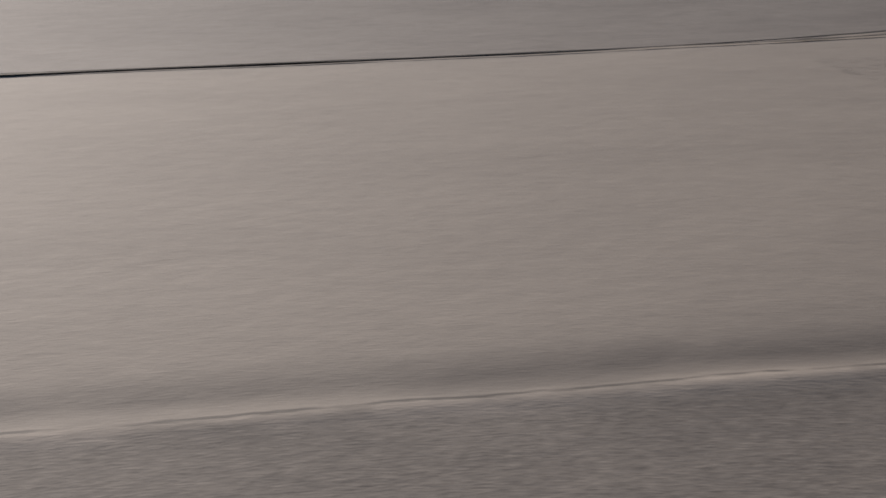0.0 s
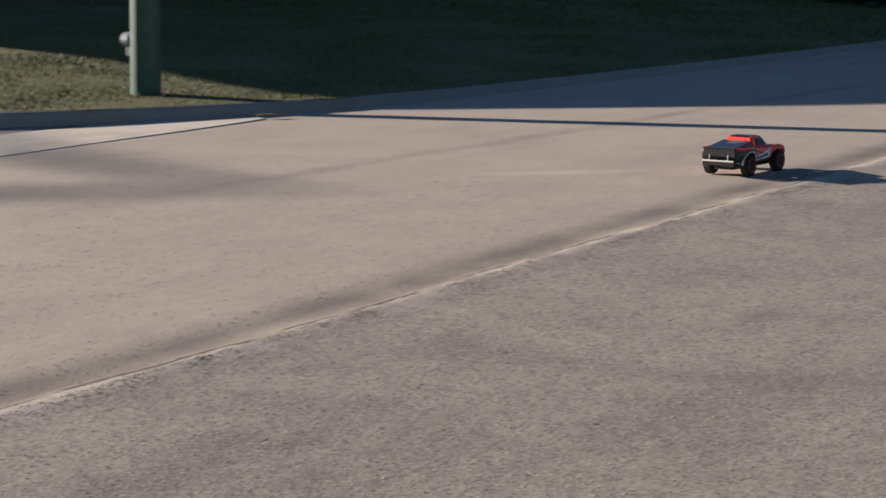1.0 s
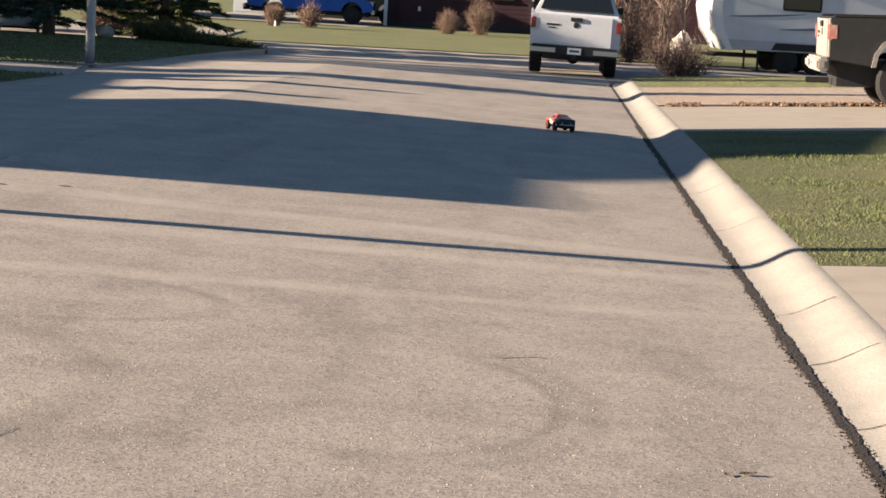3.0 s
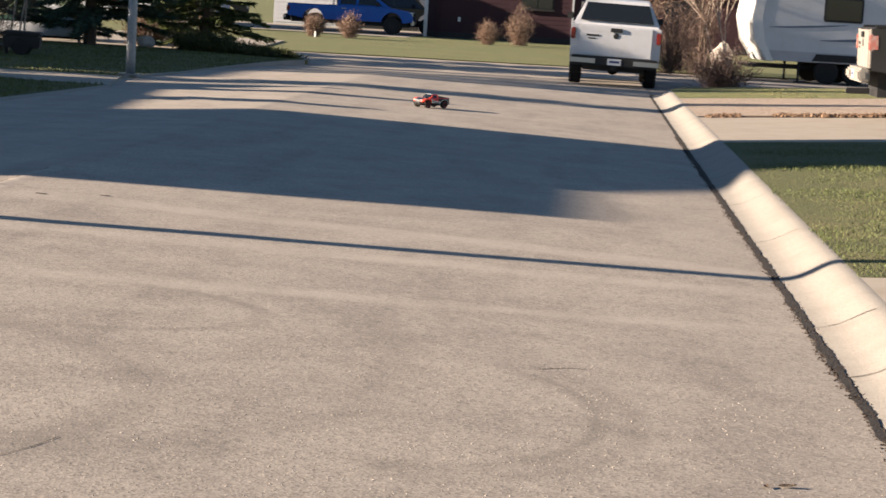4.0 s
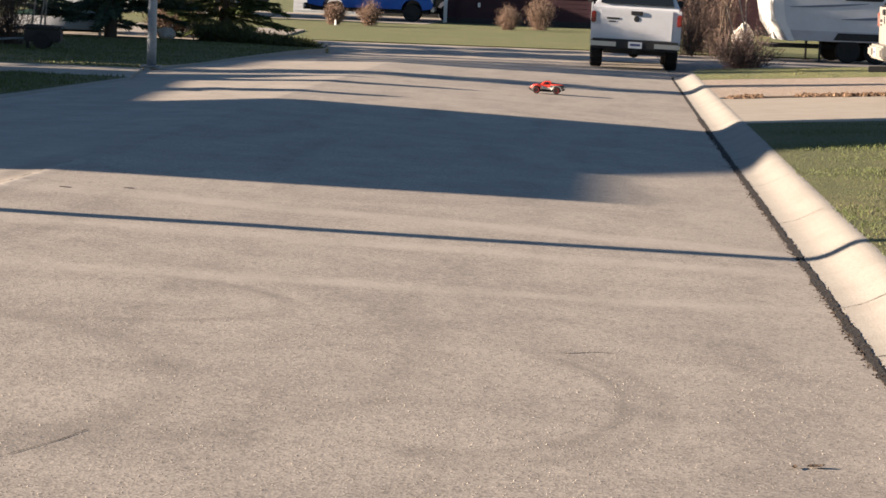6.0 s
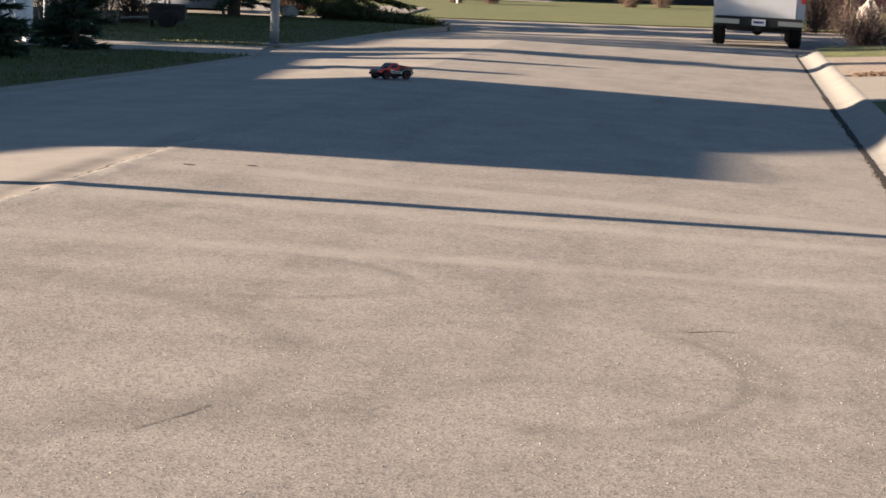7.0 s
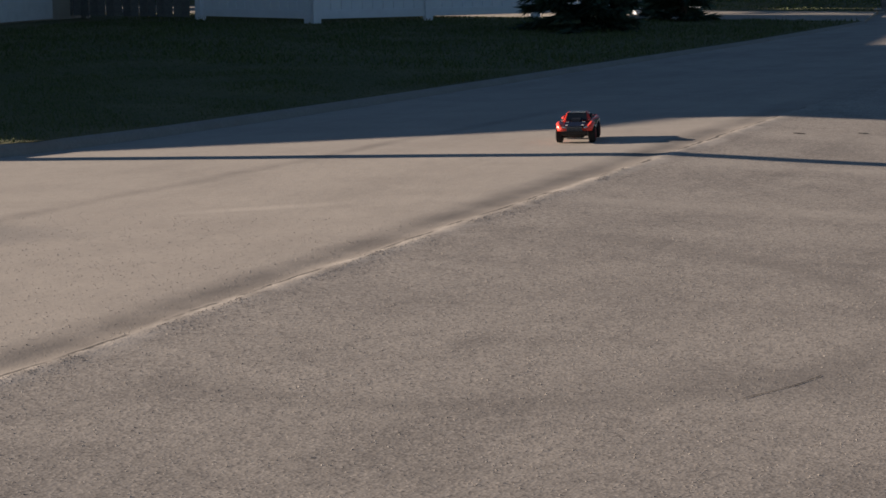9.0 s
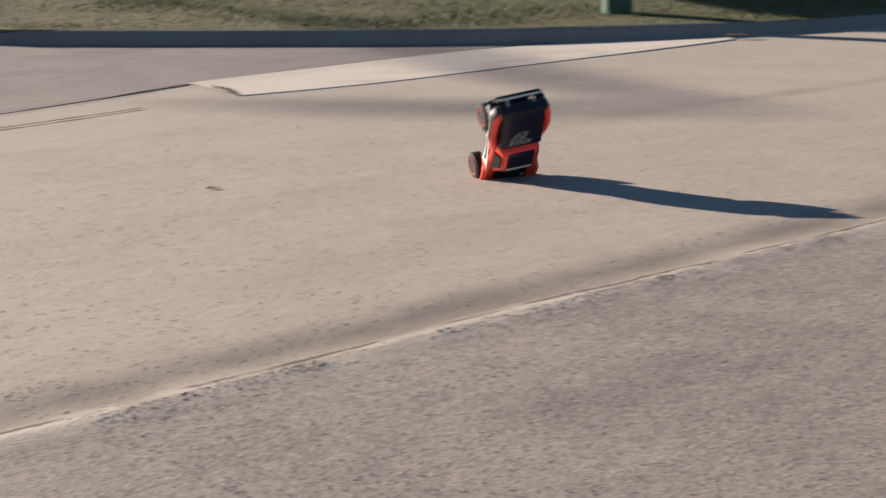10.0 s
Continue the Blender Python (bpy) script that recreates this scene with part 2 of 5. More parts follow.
VINYL = mat("white_vinyl", (0.84, 0.86, 0.89), 0.4, grain=(8, (0.78, 0.80, 0.83), 0.4, 0.7), stain=(0.9, (0.76, 0.77, 0.78), 0.5, 0.8))
GREYWOOD = mat("grey_boards", (0.17, 0.165, 0.15), 0.85, grain=(22, (0.11, 0.105, 0.10), 0.4, 0.7), bump=(30, 0.4, 0.006), per_object=0.15)
GALV = mat("galvanised_steel", (0.27, 0.285, 0.295), 0.5, metal=0.3, grain=(18, (0.20, 0.215, 0.225), 0.4, 0.7))
GREENPAINT = mat("green_painted_steel", (0.028, 0.085, 0.06), 0.45, grain=(12, (0.02, 0.06, 0.045), 0.4, 0.7), stain=(1.5, (0.04, 0.10, 0.075), 0.5, 0.8), spec=0.5)
SIDING = mat("maroon_siding", (0.036, 0.011, 0.017), 0.75, grain=(3, (0.030, 0.009, 0.014), 0.4, 0.7))
PALESIDING = mat("pale_siding", (0.55, 0.57, 0.60), 0.7, grain=(3, (0.48, 0.50, 0.53), 0.4, 0.7))
TAN = mat("tan_siding", (0.42, 0.36, 0.29), 0.75, grain=(3, (0.36, 0.31, 0.25), 0.4, 0.7))
SHINGLE = mat("roof_shingles", (0.10, 0.09, 0.085), 0.9, grain=(9, (0.06, 0.055, 0.05), 0.4, 0.7), bump=(20, 0.6, 0.02))
TRIM = mat("white_trim", (0.70, 0.69, 0.67), 0.5, grain=(6, (0.6, 0.59, 0.57), 0.45, 0.75))
GLASS = mat("dark_glass", (0.012, 0.015, 0.018), 0.06, spec=0.6)
WHITEPAINT = mat("white_car_paint", (0.60, 0.60, 0.62), 0.3, grain=(2, (0.52, 0.52, 0.52), 0.5, 0.8), coat=0.5)
BLUEPAINT = mat("blue_car_paint", (0.003, 0.095, 0.42), 0.45, grain=(2, (0.003, 0.075, 0.33), 0.5, 0.8), coat=0.15)
GREYPAINT = mat("charcoal_car_paint", (0.022, 0.021, 0.023), 0.28, grain=(3, (0.045, 0.041, 0.04), 0.5, 0.8), coat=0.5)
# pale rear of the charcoal pickup: dust, with the low sun put into the colour
DUSTY_LIT = mat("dusty_sunlit_paint", (0.24, 0.22, 0.19), 0.55, grain=(8, (0.18, 0.165, 0.145), 0.4, 0.7), stain=(2, (0.29, 0.265, 0.235), 0.4, 0.7))
CHROME = mat("chrome", (0.42, 0.42, 0.43), 0.3, metal=1.0, grain=(9, (0.45, 0.45, 0.45), 0.5, 0.8))
BLACKPLASTIC = mat("black_plastic", (0.014, 0.014, 0.015), 0.6, grain=(15, (0.03, 0.03, 0.03), 0.5, 0.8))
RUBBER = mat("rubber", (0.016, 0.015, 0.014), 0.85, grain=(40, (0.05, 0.045, 0.04), 0.55, 0.75), bump=(60, 0.4, 0.004))
STRIPEDLENS = mat("clear_red_lens", (0.42, 0.16, 0.13), 0.2, grain=(7, (0.40, 0.28, 0.25), 0.5, 0.6), spec=0.6)
REDLENS = mat("red_lens", (0.22, 0.014, 0.012), 0.15, grain=(40, (0.15, 0.008, 0.008), 0.4, 0.7), spec=0.6)
CLEARLENS = mat("clear_lens", (0.7, 0.7, 0.68), 0.1, grain=(30, (0.5, 0.5, 0.48), 0.4, 0.7), spec=0.6)
PLATE = mat("plate_white", (0.6, 0.62, 0.64), 0.5)
INK = mat("plate_bars", (0.05, 0.07, 0.16), 0.6)
TRAILERWHITE = mat("trailer_shell", (0.56, 0.57, 0.59), 0.4, grain=(2, (0.50, 0.51, 0.52), 0.45, 0.75))
TRAILERGREY = mat("trailer_skirt", (0.42, 0.42, 0.44), 0.5, grain=(2, (0.36, 0.36, 0.38), 0.45, 0.75))
DECAL = mat("grey_blue_decal", (0.10, 0.13, 0.19), 0.4)
STONE = mat("pale_boulder", (0.55, 0.50, 0.44), 0.9, grain=(9, (0.36, 0.31, 0.26), 0.45, 0.7), bump=(12, 0.8, 0.04))
RCRED = mat("fluorescent_red_shell", (0.95, 0.085, 0.045), 0.32, grain=(20, (0.74, 0.04, 0.025), 0.5, 0.8), coat=0.4)
RCBLACK = mat("black_shell", (0.016, 0.016, 0.018), 0.38, grain=(30, (0.035, 0.033, 0.032), 0.5, 0.8), spec=0.4, coat=0.3)
RCNAVY = mat("blue_black_shell", (0.010, 0.011, 0.022), 0.30, grain=(30, (0.022, 0.022, 0.035), 0.5, 0.8), spec=0.4, coat=0.3)
RCWHITE = mat("white_shell", (0.70, 0.68, 0.64), 0.35, grain=(30, (0.58, 0.56, 0.53), 0.5, 0.8))
RCGREY = mat("grey_flash", (0.20, 0.21, 0.22), 0.45, grain=(45, (0.06, 0.06, 0.065), 0.45, 0.6))
RCRIM = mat("red_rim", (0.42, 0.03, 0.03), 0.35, grain=(60, (0.25, 0.02, 0.02), 0.5, 0.8))


# ---------------------------------------------------------------- mesh tools
def obj(name, bm, material, parent=None, label="", smooth=False):
    me = bpy.data.meshes.new(name)
    bmesh.ops.recalc_face_normals(bm, faces=bm.faces)
    bm.to_mesh(me)
    bm.free()
    if smooth:
        for p in me.polygons:
            p.use_smooth = True
    me.materials.append(material)
    ob = new(name, me)
    if parent is not None:
        ob.parent = parent
    return tagged(ob, label)


part = obj


def thing(name, label, category, m=None, group="", kind=""):
    e = new(name)
    e.empty_display_size = 0.2
    if m is not None:
        e.matrix_world = m
    return tagged(e, label, category, group, kind)


def box(bm, x0, x1, y0, y1, z0, z1, bevel=0.0):
    vs = [bm.verts.new((x, y, z)) for x in (x0, x1) for y in (y0, y1) for z in (z0, z1)]
    fs = [bm.faces.new([vs[i] for i in f]) for f in ((0, 1, 3, 2), (4, 6, 7, 5), (0, 4, 5, 1), (2, 3, 7, 6), (0, 2, 6, 4), (1, 5, 7, 3))]
    if bevel:
        bmesh.ops.bevel(bm, geom=list({e for f in fs for e in f.edges}), offset=bevel, segments=2, affect="EDGES")
    return bm


def boxed(*a, **k):
    return box(bmesh.new(), *a, **k)


def prism(bm, pts, y0, y1, bevel=0.0, top_in=0.0, z_ref=(0, 1)):
    """A side outline of (x, z) drawn across from y0 to y1; top_in pulls the sides in towards the top (z_ref)."""
    mid, rings = (y0 + y1) / 2, []
    for y in (y0, y1):
        ring = []
        for x, z in pts:
            k = min(1, max(0, (z - z_ref[0]) / (z_ref[1] - z_ref[0])))
            ring.append(bm.verts.new((x, y + (mid - y) / abs(mid - y) * top_in * k, z)))
        rings.append(ring)
    fs = [bm.faces.new(rings[0]), bm.faces.new(rings[1][::-1])]
    n = len(pts)
    fs += [bm.faces.new((rings[0][i], rings[1][i], rings[1][(i + 1) % n], rings[0][(i + 1) % n])) for i in range(n)]
    if bevel:
        bmesh.ops.bevel(bm, geom=list({e for f in fs[:2] for e in f.edges}), offset=bevel, segments=2, affect="EDGES", clamp_overlap=True)
    return bm


def lathe(bm, prof, n=24, axis="y", at=(0, 0, 0)):
    """A ring profile of (along the axis, radius) turned about the axis."""
    rings = []
    for a, r in prof:
        ring = []
        for i in range(n):
            c, s = r * math.cos(2 * math.pi * i / n), r * math.sin(2 * math.pi * i / n)
            p = {"y": (c, a, s), "z": (c, s, a), "x": (a, c, s)}[axis]
            ring.append(bm.verts.new((p[0] + at[0], p[1] + at[1], p[2] + at[2])))
        rings.append(ring)
    for k in range(len(rings) - 1):
        for i in range(n):
            bm.faces.new((rings[k][i], rings[k][(i + 1) % n], rings[k + 1][(i + 1) % n], rings[k + 1][i]))
    bm.faces.new(rings[0][::-1])
    bm.faces.new(rings[-1])
    return bm


def tube(bm, a, b, r0, r1, n=6):
    a, b = Vector(a), Vector(b)
    d = (b - a).normalized()
    u = d.orthogonal().normalized()
    v = d.cross(u)
    rings = [[bm.verts.new(p + (u * math.cos(6.2832 * i / n) + v * math.sin(6.2832 * i / n)) * r) for i in range(n)] for p, r in ((a, r0), (b, r1))]
    for i in range(n):
        bm.faces.new((rings[0][i], rings[0][(i + 1) % n], rings[1][(i + 1) % n], rings[1][i]))
    bm.faces.new(rings[0][::-1])
    bm.faces.new(rings[1])
    return bm


def blades(name, cells, material, parent, size=(0.05, 0.09), seed=1, label=""):
    """Many thin leaning leaves, one triangle each: cells are functions that give a root and the way it grows."""
    rng = random.Random(seed)
    verts, faces = [], []
    for root, way, w in cells(rng):
        side = way.cross(Vector((rng.uniform(-1, 1), rng.uniform(-1, 1), rng.uniform(-1, 1))))
        side = side.normalized() * w if side.length > 1e-6 else Vector((w, 0, 0))
        i = len(verts)
        verts += [root - side, root + side, root + way]
        faces.append((i, i + 1, i + 2))
    me = bpy.data.meshes.new(name)
    me.from_pydata(verts, [], faces)
    me.materials.append(material)
    ob = new(name, me)
    if parent is not None:
        ob.parent = parent
    return tagged(ob, label)


# ---------------------------------------------------------------- ground
CROWN, CROWN_Z, FALL, FALL_WEST = -4.2, -0.065, 0.0321, 0.0275


def road_z(x, y):
    """The street falls from its crown to both sides, and levels out where the cross street meets it."""
    k = min(1, max(0, (50 - y) / 9))
    side = FALL * (x - CROWN) if x > CROWN else min(0.15, FALL_WEST * (CROWN - x))
    return CROWN_Z - side * k - 0.165 * (1 - k)


def right_z(x):
    """The ground rises gently from the kerb."""
    return -0.10 + 0.05 * min(max(x - 1.8, 0), 9)


def sheet(name, material, xs, ys, zf, label, category="ground", kind="structure"):
    bm = bmesh.new()
    grid = [[bm.verts.new((x, y, zf(x, y))) for x in xs] for y in ys]
    for j in range(len(ys) - 1):
        for i in range(len(xs) - 1):
            bm.faces.new((grid[j][i], grid[j][i + 1], grid[j + 1][i + 1], grid[j + 1][i]))
    ob = obj(name, bm, material, smooth=True)
    return tagged(ob, label, category, "", kind)


def steps(a, b, d):
    n = max(1, round((b - a) / d))
    return [a + (b - a) * i / n for i in range(n + 1)]


def wavy(x, y, k=0.004):
    return k * noise.noise((x * 0.7, y * 0.5, 3.1)) + k * 0.5 * noise.noise((x * 2.3, y * 1.7, 7.7))


def polygon_sheet(name, material, pts, z, label, category, thick=0.10, flare=0.0):
    """A flat piece of ground with an edge of its own thickness; z may be a function of x, y."""
    bm = bmesh.new()
    zf = z if callable(z) else (lambda x, y: z)
    top = [bm.verts.new((x, y, zf(x, y))) for x, y in pts]
    cx, cy = sum(p[0] for p in pts) / len(pts), sum(p[1] for p in pts) / len(pts)
    low = []
    for x, y in pts:
        k = flare / math.hypot(x - cx, y - cy)
        low.append(bm.verts.new((x + (x - cx) * k, y + (y - cy) * k, zf(x, y) - thick)))
    bm.faces.new(top)
    n = len(pts)
    for i in range(n):
        bm.faces.new((top[i], low[i], low[(i + 1) % n], top[(i + 1) % n]))
    ob = obj(name, bm, material)
    return tagged(ob, label, category, "", "structure")


sheet("ground", DRYLAWN, [-1500, -300, -90, -45, 0, 45, 90, 300, 1500], [-1500, -300, -60, 0, 60, 120, 200, 400, 1500],
      lambda x, y: -0.5, "wide dry grass ground reaching the horizon")


def road_surface(x, y):
    d = x + 4.21
    seam = 0.006 * math.exp(-(d / 0.06) ** 2) * (1 + noise.noise((x * 6, y * 4, 1))) - 0.009 * math.exp(-((d + 0.15) / 0.10) ** 2)
    fade = min(1, max(0, (19 - y) / 4))
    return road_z(x, y) + wavy(x, y) + seam * fade * (0.7 + 0.6 * noise.noise((0, y * 0.9, 0)))


xs = steps(-10.5, -4.6, 0.25) + [-4.45, -4.4, -4.36, -4.32, -4.28, -4.25, -4.22, -4.19, -4.16, -4.12, -4.06, -3.98, -3.85] + steps(-3.6, 1.36, 0.25)
sheet("road", ROAD, xs, steps(-14, 30, 0.3) + steps(30.5, 66, 0.75), road_surface, "worn sunlit asphalt street with a crown and a crumbling centre seam", "road")


def strip_road(name, material, edge, label):
    """The side street: its edge follows the given line, and it reaches far to the west."""
    bm, rows_ = bmesh.new(), []
    for x, y in smooth_path(edge):
        rows_.append([bm.verts.new((px, y, road_z(px, min(y, 40)) + 0.005)) for px in (x, x - 0.5, x - 1.2, -14, -25, -60)])
    for r, s in zip(rows_, rows_[1:]):
        for k in range(5):
            bm.faces.new((r[k], s[k], s[k + 1], r[k + 1]))
    return tagged(obj(name, bm, material, smooth=True), label, "road", "", "structure")


def smooth_path(pts, d=0.4):
    out = []
    for (ax, ay), (bx, by) in zip(pts, pts[1:]):
        n = max(1, round(math.hypot(bx - ax, by - ay) / d))
        out += [(ax + (bx - ax) * i / n, ay + (by - ay) * i / n) for i in range(n)]
    out.append(pts[-1])
    for _ in range(3):
        out = [out[0]] + [((a[0] + 2 * b[0] + c[0]) / 4, (a[1] + 2 * b[1] + c[1]) / 4) for a, b, c in zip(out, out[1:], out[2:])] + [out[-1]]
    return out


strip_road("side_road", SIDE, [(-8.9, -14), (-9.0, -0.3), (-8.88, 1.5), (-8.84, 3.0), (-9.12, 4.2), (-9.36, 5.3), (-9.6, 7.0), (-9.85, 8.1), (-9.9, 9.5), (-9.87, 11.0), (-9.6, 12.0)], "darker asphalt of a side street joining")
sheet("cross_road", SIDE, [-80, -40, -20, -8.6], steps(52, 66, 2), lambda x, y: -0.24, "grey asphalt of a cross street", "road")
sheet("cross_road_east", SIDE, [1.3, 10, 20, 40, 80], steps(44.9, 66, 2), lambda x, y: -0.24, "grey asphalt of a cross street", "road")

# lawns and drives; z of the lawn a hand over the gutter
L1 = [(-7.2, 32.25), (-7.45, 27.0), (-7.78, 23.5), (-8.05, 20.3), (-8.25, 18.0), (-8.48, 16.0), (-8.68, 14.4), (-8.95, 13.1), (-9.38, 12.15), (-9.8, 11.38), (-10.5, 10.4), (-11.5, 9.28), (-12.3, 8.4), (-16.9, 6.0), (-24.4, 3.6), (-44, 0.9)]
polygon_sheet("lawn_west", LAWN, L1 + [(-44, 33.2), (-11.3, 32.5)], lambda x, y: -0.113, "shaded green lawn with a sunlit corner", "lawn", 0.25)
polygon_sheet("driveway_west", CONCRETE, [(-7.2, 32.3), (-11.3, 32.55), (-44, 33.25), (-44, 36.6), (-11.6, 35.5), (-7.7, 35.55)], -0.118, "pale concrete drive between two lawns", "driveway", 0.25)
L2 = [(-7.7, 35.6), (-7.32, 39.0), (-7.18, 43.5), (-6.95, 47.5), (-6.5, 50.3), (-6.62, 51.5), (-7.9, 52.4), (-11.3, 53.0), (-44, 54.6)]
polygon_sheet("lawn_corner", LAWN, L2 + [(-44, 36.65), (-11.6, 35.55)], -0.125, "shaded corner lawn beside the cross street", "lawn", 0.25)
polygon_sheet("forecourt_west", CONCRETE, [(-44, 54.65), (-11.3, 53.05), (-8.7, 53.0), (-9.9, 70.5), (-44, 70.5)], -0.16, "pale concrete forecourt behind the corner lawn", "driveway", 0.25)
EZ = lambda x, y: right_z(x)


def askew(pts, k=0.24):
    """The plots beyond the kerb: their cross lines run askew to the street."""
    return [(x, y + k * (x - 1.78)) for x, y in pts]


polygon_sheet("lawn_east", LAWN, [(1.78, 13.4), (10.9, 13.4)] + askew([(10.9, 27.0), (1.78, 27.0)]), EZ, "green lawn beside the kerb, half in shade", "lawn", 0.3)
polygon_sheet("driveway_east", CONCRETE, askew([(1.78, 27.03), (10.9, 27.03), (10.9, 33.2), (1.78, 33.2)]), EZ, "pale concrete driveway rising from the kerb", "driveway", 0.3)
polygon_sheet("gravel_strip", GRAVEL, askew([(1.78, 33.63), (10.9, 33.63), (10.9, 40.4), (1.78, 40.4)]), EZ, "strip of reddish gravel beside the driveway", "gravel bed", 0.3)
polygon_sheet("litter_strip", DIRT, askew([(1.9, 33.23), (10.9, 33.23), (10.9, 33.6), (1.9, 33.6)]), lambda x, y: right_z(x) + 0.012, "line of dead leaves along the driveway", "leaf litter", 0.3)
polygon_sheet("verge_east", DRYLAWN, askew([(1.78, 40.43), (10.9, 40.43)]) + [(10.9, 46.6), (3.4, 46.6), (2.3, 45.9), (1.78, 44.8)], EZ, "dry grass verge at the street corner", "lawn", 0.3)
polygon_sheet("walk_east", CONCRETE, [(1.78, -14), (10.9, -14), (10.9, 13.37), (1.78, 13.37)], EZ, "concrete drive beside the kerb", "driveway", 0.3)
polygon_sheet("lawn_far", DRYLAWN, [(-70, 66.5), (-9, 60.5), (4, 62.5), (12, 66), (60, 68), (60, 110), (-70, 110)], -0.20, "sunlit dry lawn before the far houses", "lawn", 0.3)
polygon_sheet("driveway_far", CONCRETE, [(-40, 91), (-7.6, 91), (-7.6, 109), (-40, 109)], -0.192, "pale concrete drive of a far house", "driveway", 0.02)


# kerbs: one profile swept along the edge of the lawn
def sweep(name, path, profile, material, label, category="kerb"):
    """profile: (out from the path to its right hand, z)."""
    bm = bmesh.new()
    rings = []
    for i, p in enumerate(path):
        a, b = Vector(path[max(0, i - 1)]), Vector(path[min(len(path) - 1, i + 1)])
        d = (b - a).normalized()
        out = Vector((d.y, -d.x))
        rings.append([bm.verts.new((p[0] + out.x * o, p[1] + out.y * o, z)) for o, z in profile])
    for r, s in zip(rings, rings[1:]):
        for k in range(len(profile) - 1):
            bm.faces.new((r[k], s[k], s[k + 1], r[k + 1]))
    for r in (rings[0], rings[-1]):
        bm.faces.new(r)
    return tagged(obj(name, bm, material, smooth=True), label, category, "", "structure")


ROLL = [(-0.03, -0.40), (-0.03, -0.106), (0.02, -0.0995), (0.06, -0.101), (0.10, -0.110), (0.15, -0.132), (0.20, -0.160), (0.25, -0.187), (0.30, -0.210), (0.36, -0.228), (0.42, -0.238), (0.455, -0.243), (0.46, -0.256), (0.465, -0.40)]
kerb_e = smooth_path([(1.80, -14), (1.80, 44.2), (2.1, 45.6), (3.0, 46.8), (5, 47.3), (40, 47.8)])
sweep("kerb_east", kerb_e[::-1], ROLL, KERBSTONE, "rolled concrete kerb and gutter, sunlit and stained")
ROLLW = [(-0.03, -0.42), (-0.03, -0.116), (0.02, -0.115), (0.05, -0.124), (0.075, -0.15), (0.095, -0.19), (0.12, -0.225), (0.15, -0.30), (0.16, -0.42)]
sweep("kerb_west", smooth_path(L1[::-1]), ROLLW, KERBSTONE, "shaded concrete kerb of the curved street corner")
sweep("kerb_corner", smooth_path(L2[::-1]), ROLLW, KERBSTONE, "concrete kerb of the far corner")
# the gutter apron: a thin slab whose long edges run down into the asphalt
def apron(name, left, right, label):
    bm, rows_ = bmesh.new(), []
    n = 40

    def along(pts, k):
        cum = [0]
        for a, b in zip(pts, pts[1:]):
            cum.append(cum[-1] + math.dist(a, b))
        return [float(np.interp(k * cum[-1], cum, [p[i] for p in pts])) for i in (0, 1)]
    for j in range(n + 1):
        a, b = along(left, j / n), along(right, j / n)
        row = []
        for u in (-0.012, 0, 0.2, 0.4, 0.6, 0.8, 1, 1.012):
            x, y = a[0] + (b[0] - a[0]) * u, a[1] + (b[1] - a[1]) * u
            row.append(bm.verts.new((x, y, road_z(x, y) + (0.006 if 0 <= u <= 1 else -0.004))))
        rows_.append(row)
    for r, q in zip(rows_, rows_[1:]):
        for k in range(7):
            bm.faces.new((r[k], q[k], q[k + 1], r[k + 1]))
    return tagged(obj(name, bm, APRON), label, "gutter", "", "structure")


apron("gutter_apron", smooth_path([(-9.84, 8.02), (-9.88, 9.5), (-9.86, 11.0), (-9.45, 11.75), (-9.05, 12.25)]), smooth_path([(-9.14, 7.85), (-8.95, 8.4), (-8.97, 9.5), (-8.95, 10.4), (-8.92, 11.5), (-8.95, 12.2)]), "pale concrete gutter apron at the corner")


# debris in the joint between asphalt and gutter, and open cracks: uneven dark strips
def crack(name, pts, wide, zf, label, seed, material=TAR):
    rng = random.Random(seed)
    bm, last = bmesh.new(), None
    path = smooth_path(pts, 0.04)
    for i, (x, y) in enumerate(path):
        a, b = path[max(0, i - 1)], path[min(len(path) - 1, i + 1)]
        d = Vector((b[0] - a[0], b[1] - a[1])).normalized()
        w = wide * (0.45 + 0.9 * abs(noise.noise((x * 3, y * 2.2, seed)))) + wide * 0.5 * rng.random()
        o = wide * 0.4 * noise.noise((x * 5, y * 4, seed + 9))
        pair = [bm.verts.new((x + d.y * (o + s * w), y - d.x * (o + s * w), zf(x, y))) for s in (-1, 1)]
        if last:
            bm.faces.new((last[0], last[1], pair[1], pair[0]))
        last = pair
    return tagged(obj(name, bm, material), label, "crack", "", "structure")


crack("gutter_crack", [(1.335, 2), (1.34, 30), (1.36, 44)], 0.03, lambda x, y: -0.236 + 0.004 * noise.noise((y * 7, 0, 0)), "dark dirt and dead leaves along the gutter joint", 3)
crack("edge_crack", [(-9.0, -0.4), (-8.86, 1.5), (-8.80, 3.0), (-8.95, 5.4), (-9.1, 7.1)], 0.012, lambda x, y: road_z(x, y) + 0.009, "open dark crack along the side street's edge", 5)
crack("edge_crack", [(-8.82, 3.1), (-9.12, 4.2), (-9.36, 5.3), (-9.45, 6.2), (-9.62, 7.2), (-9.82, 7.98)], 0.006, lambda x, y: road_z(x, y) + 0.010, "open dark crack along the side street's edge", 6)
crack("apron_crack", [(-9.18, 7.82), (-9.38, 7.95), (-9.6, 8.0)], 0.022, lambda x, y: road_z(x, y) + 0.014, "broken dark edge of the gutter apron", 7)
crack("road_crack", [(-1.9, 6.82), (-1.79, 7.12), (-1.75, 7.3)], 0.0025, lambda x, y: road_surface(x, y) + 0.002, "short dark crack in the asphalt", 11)
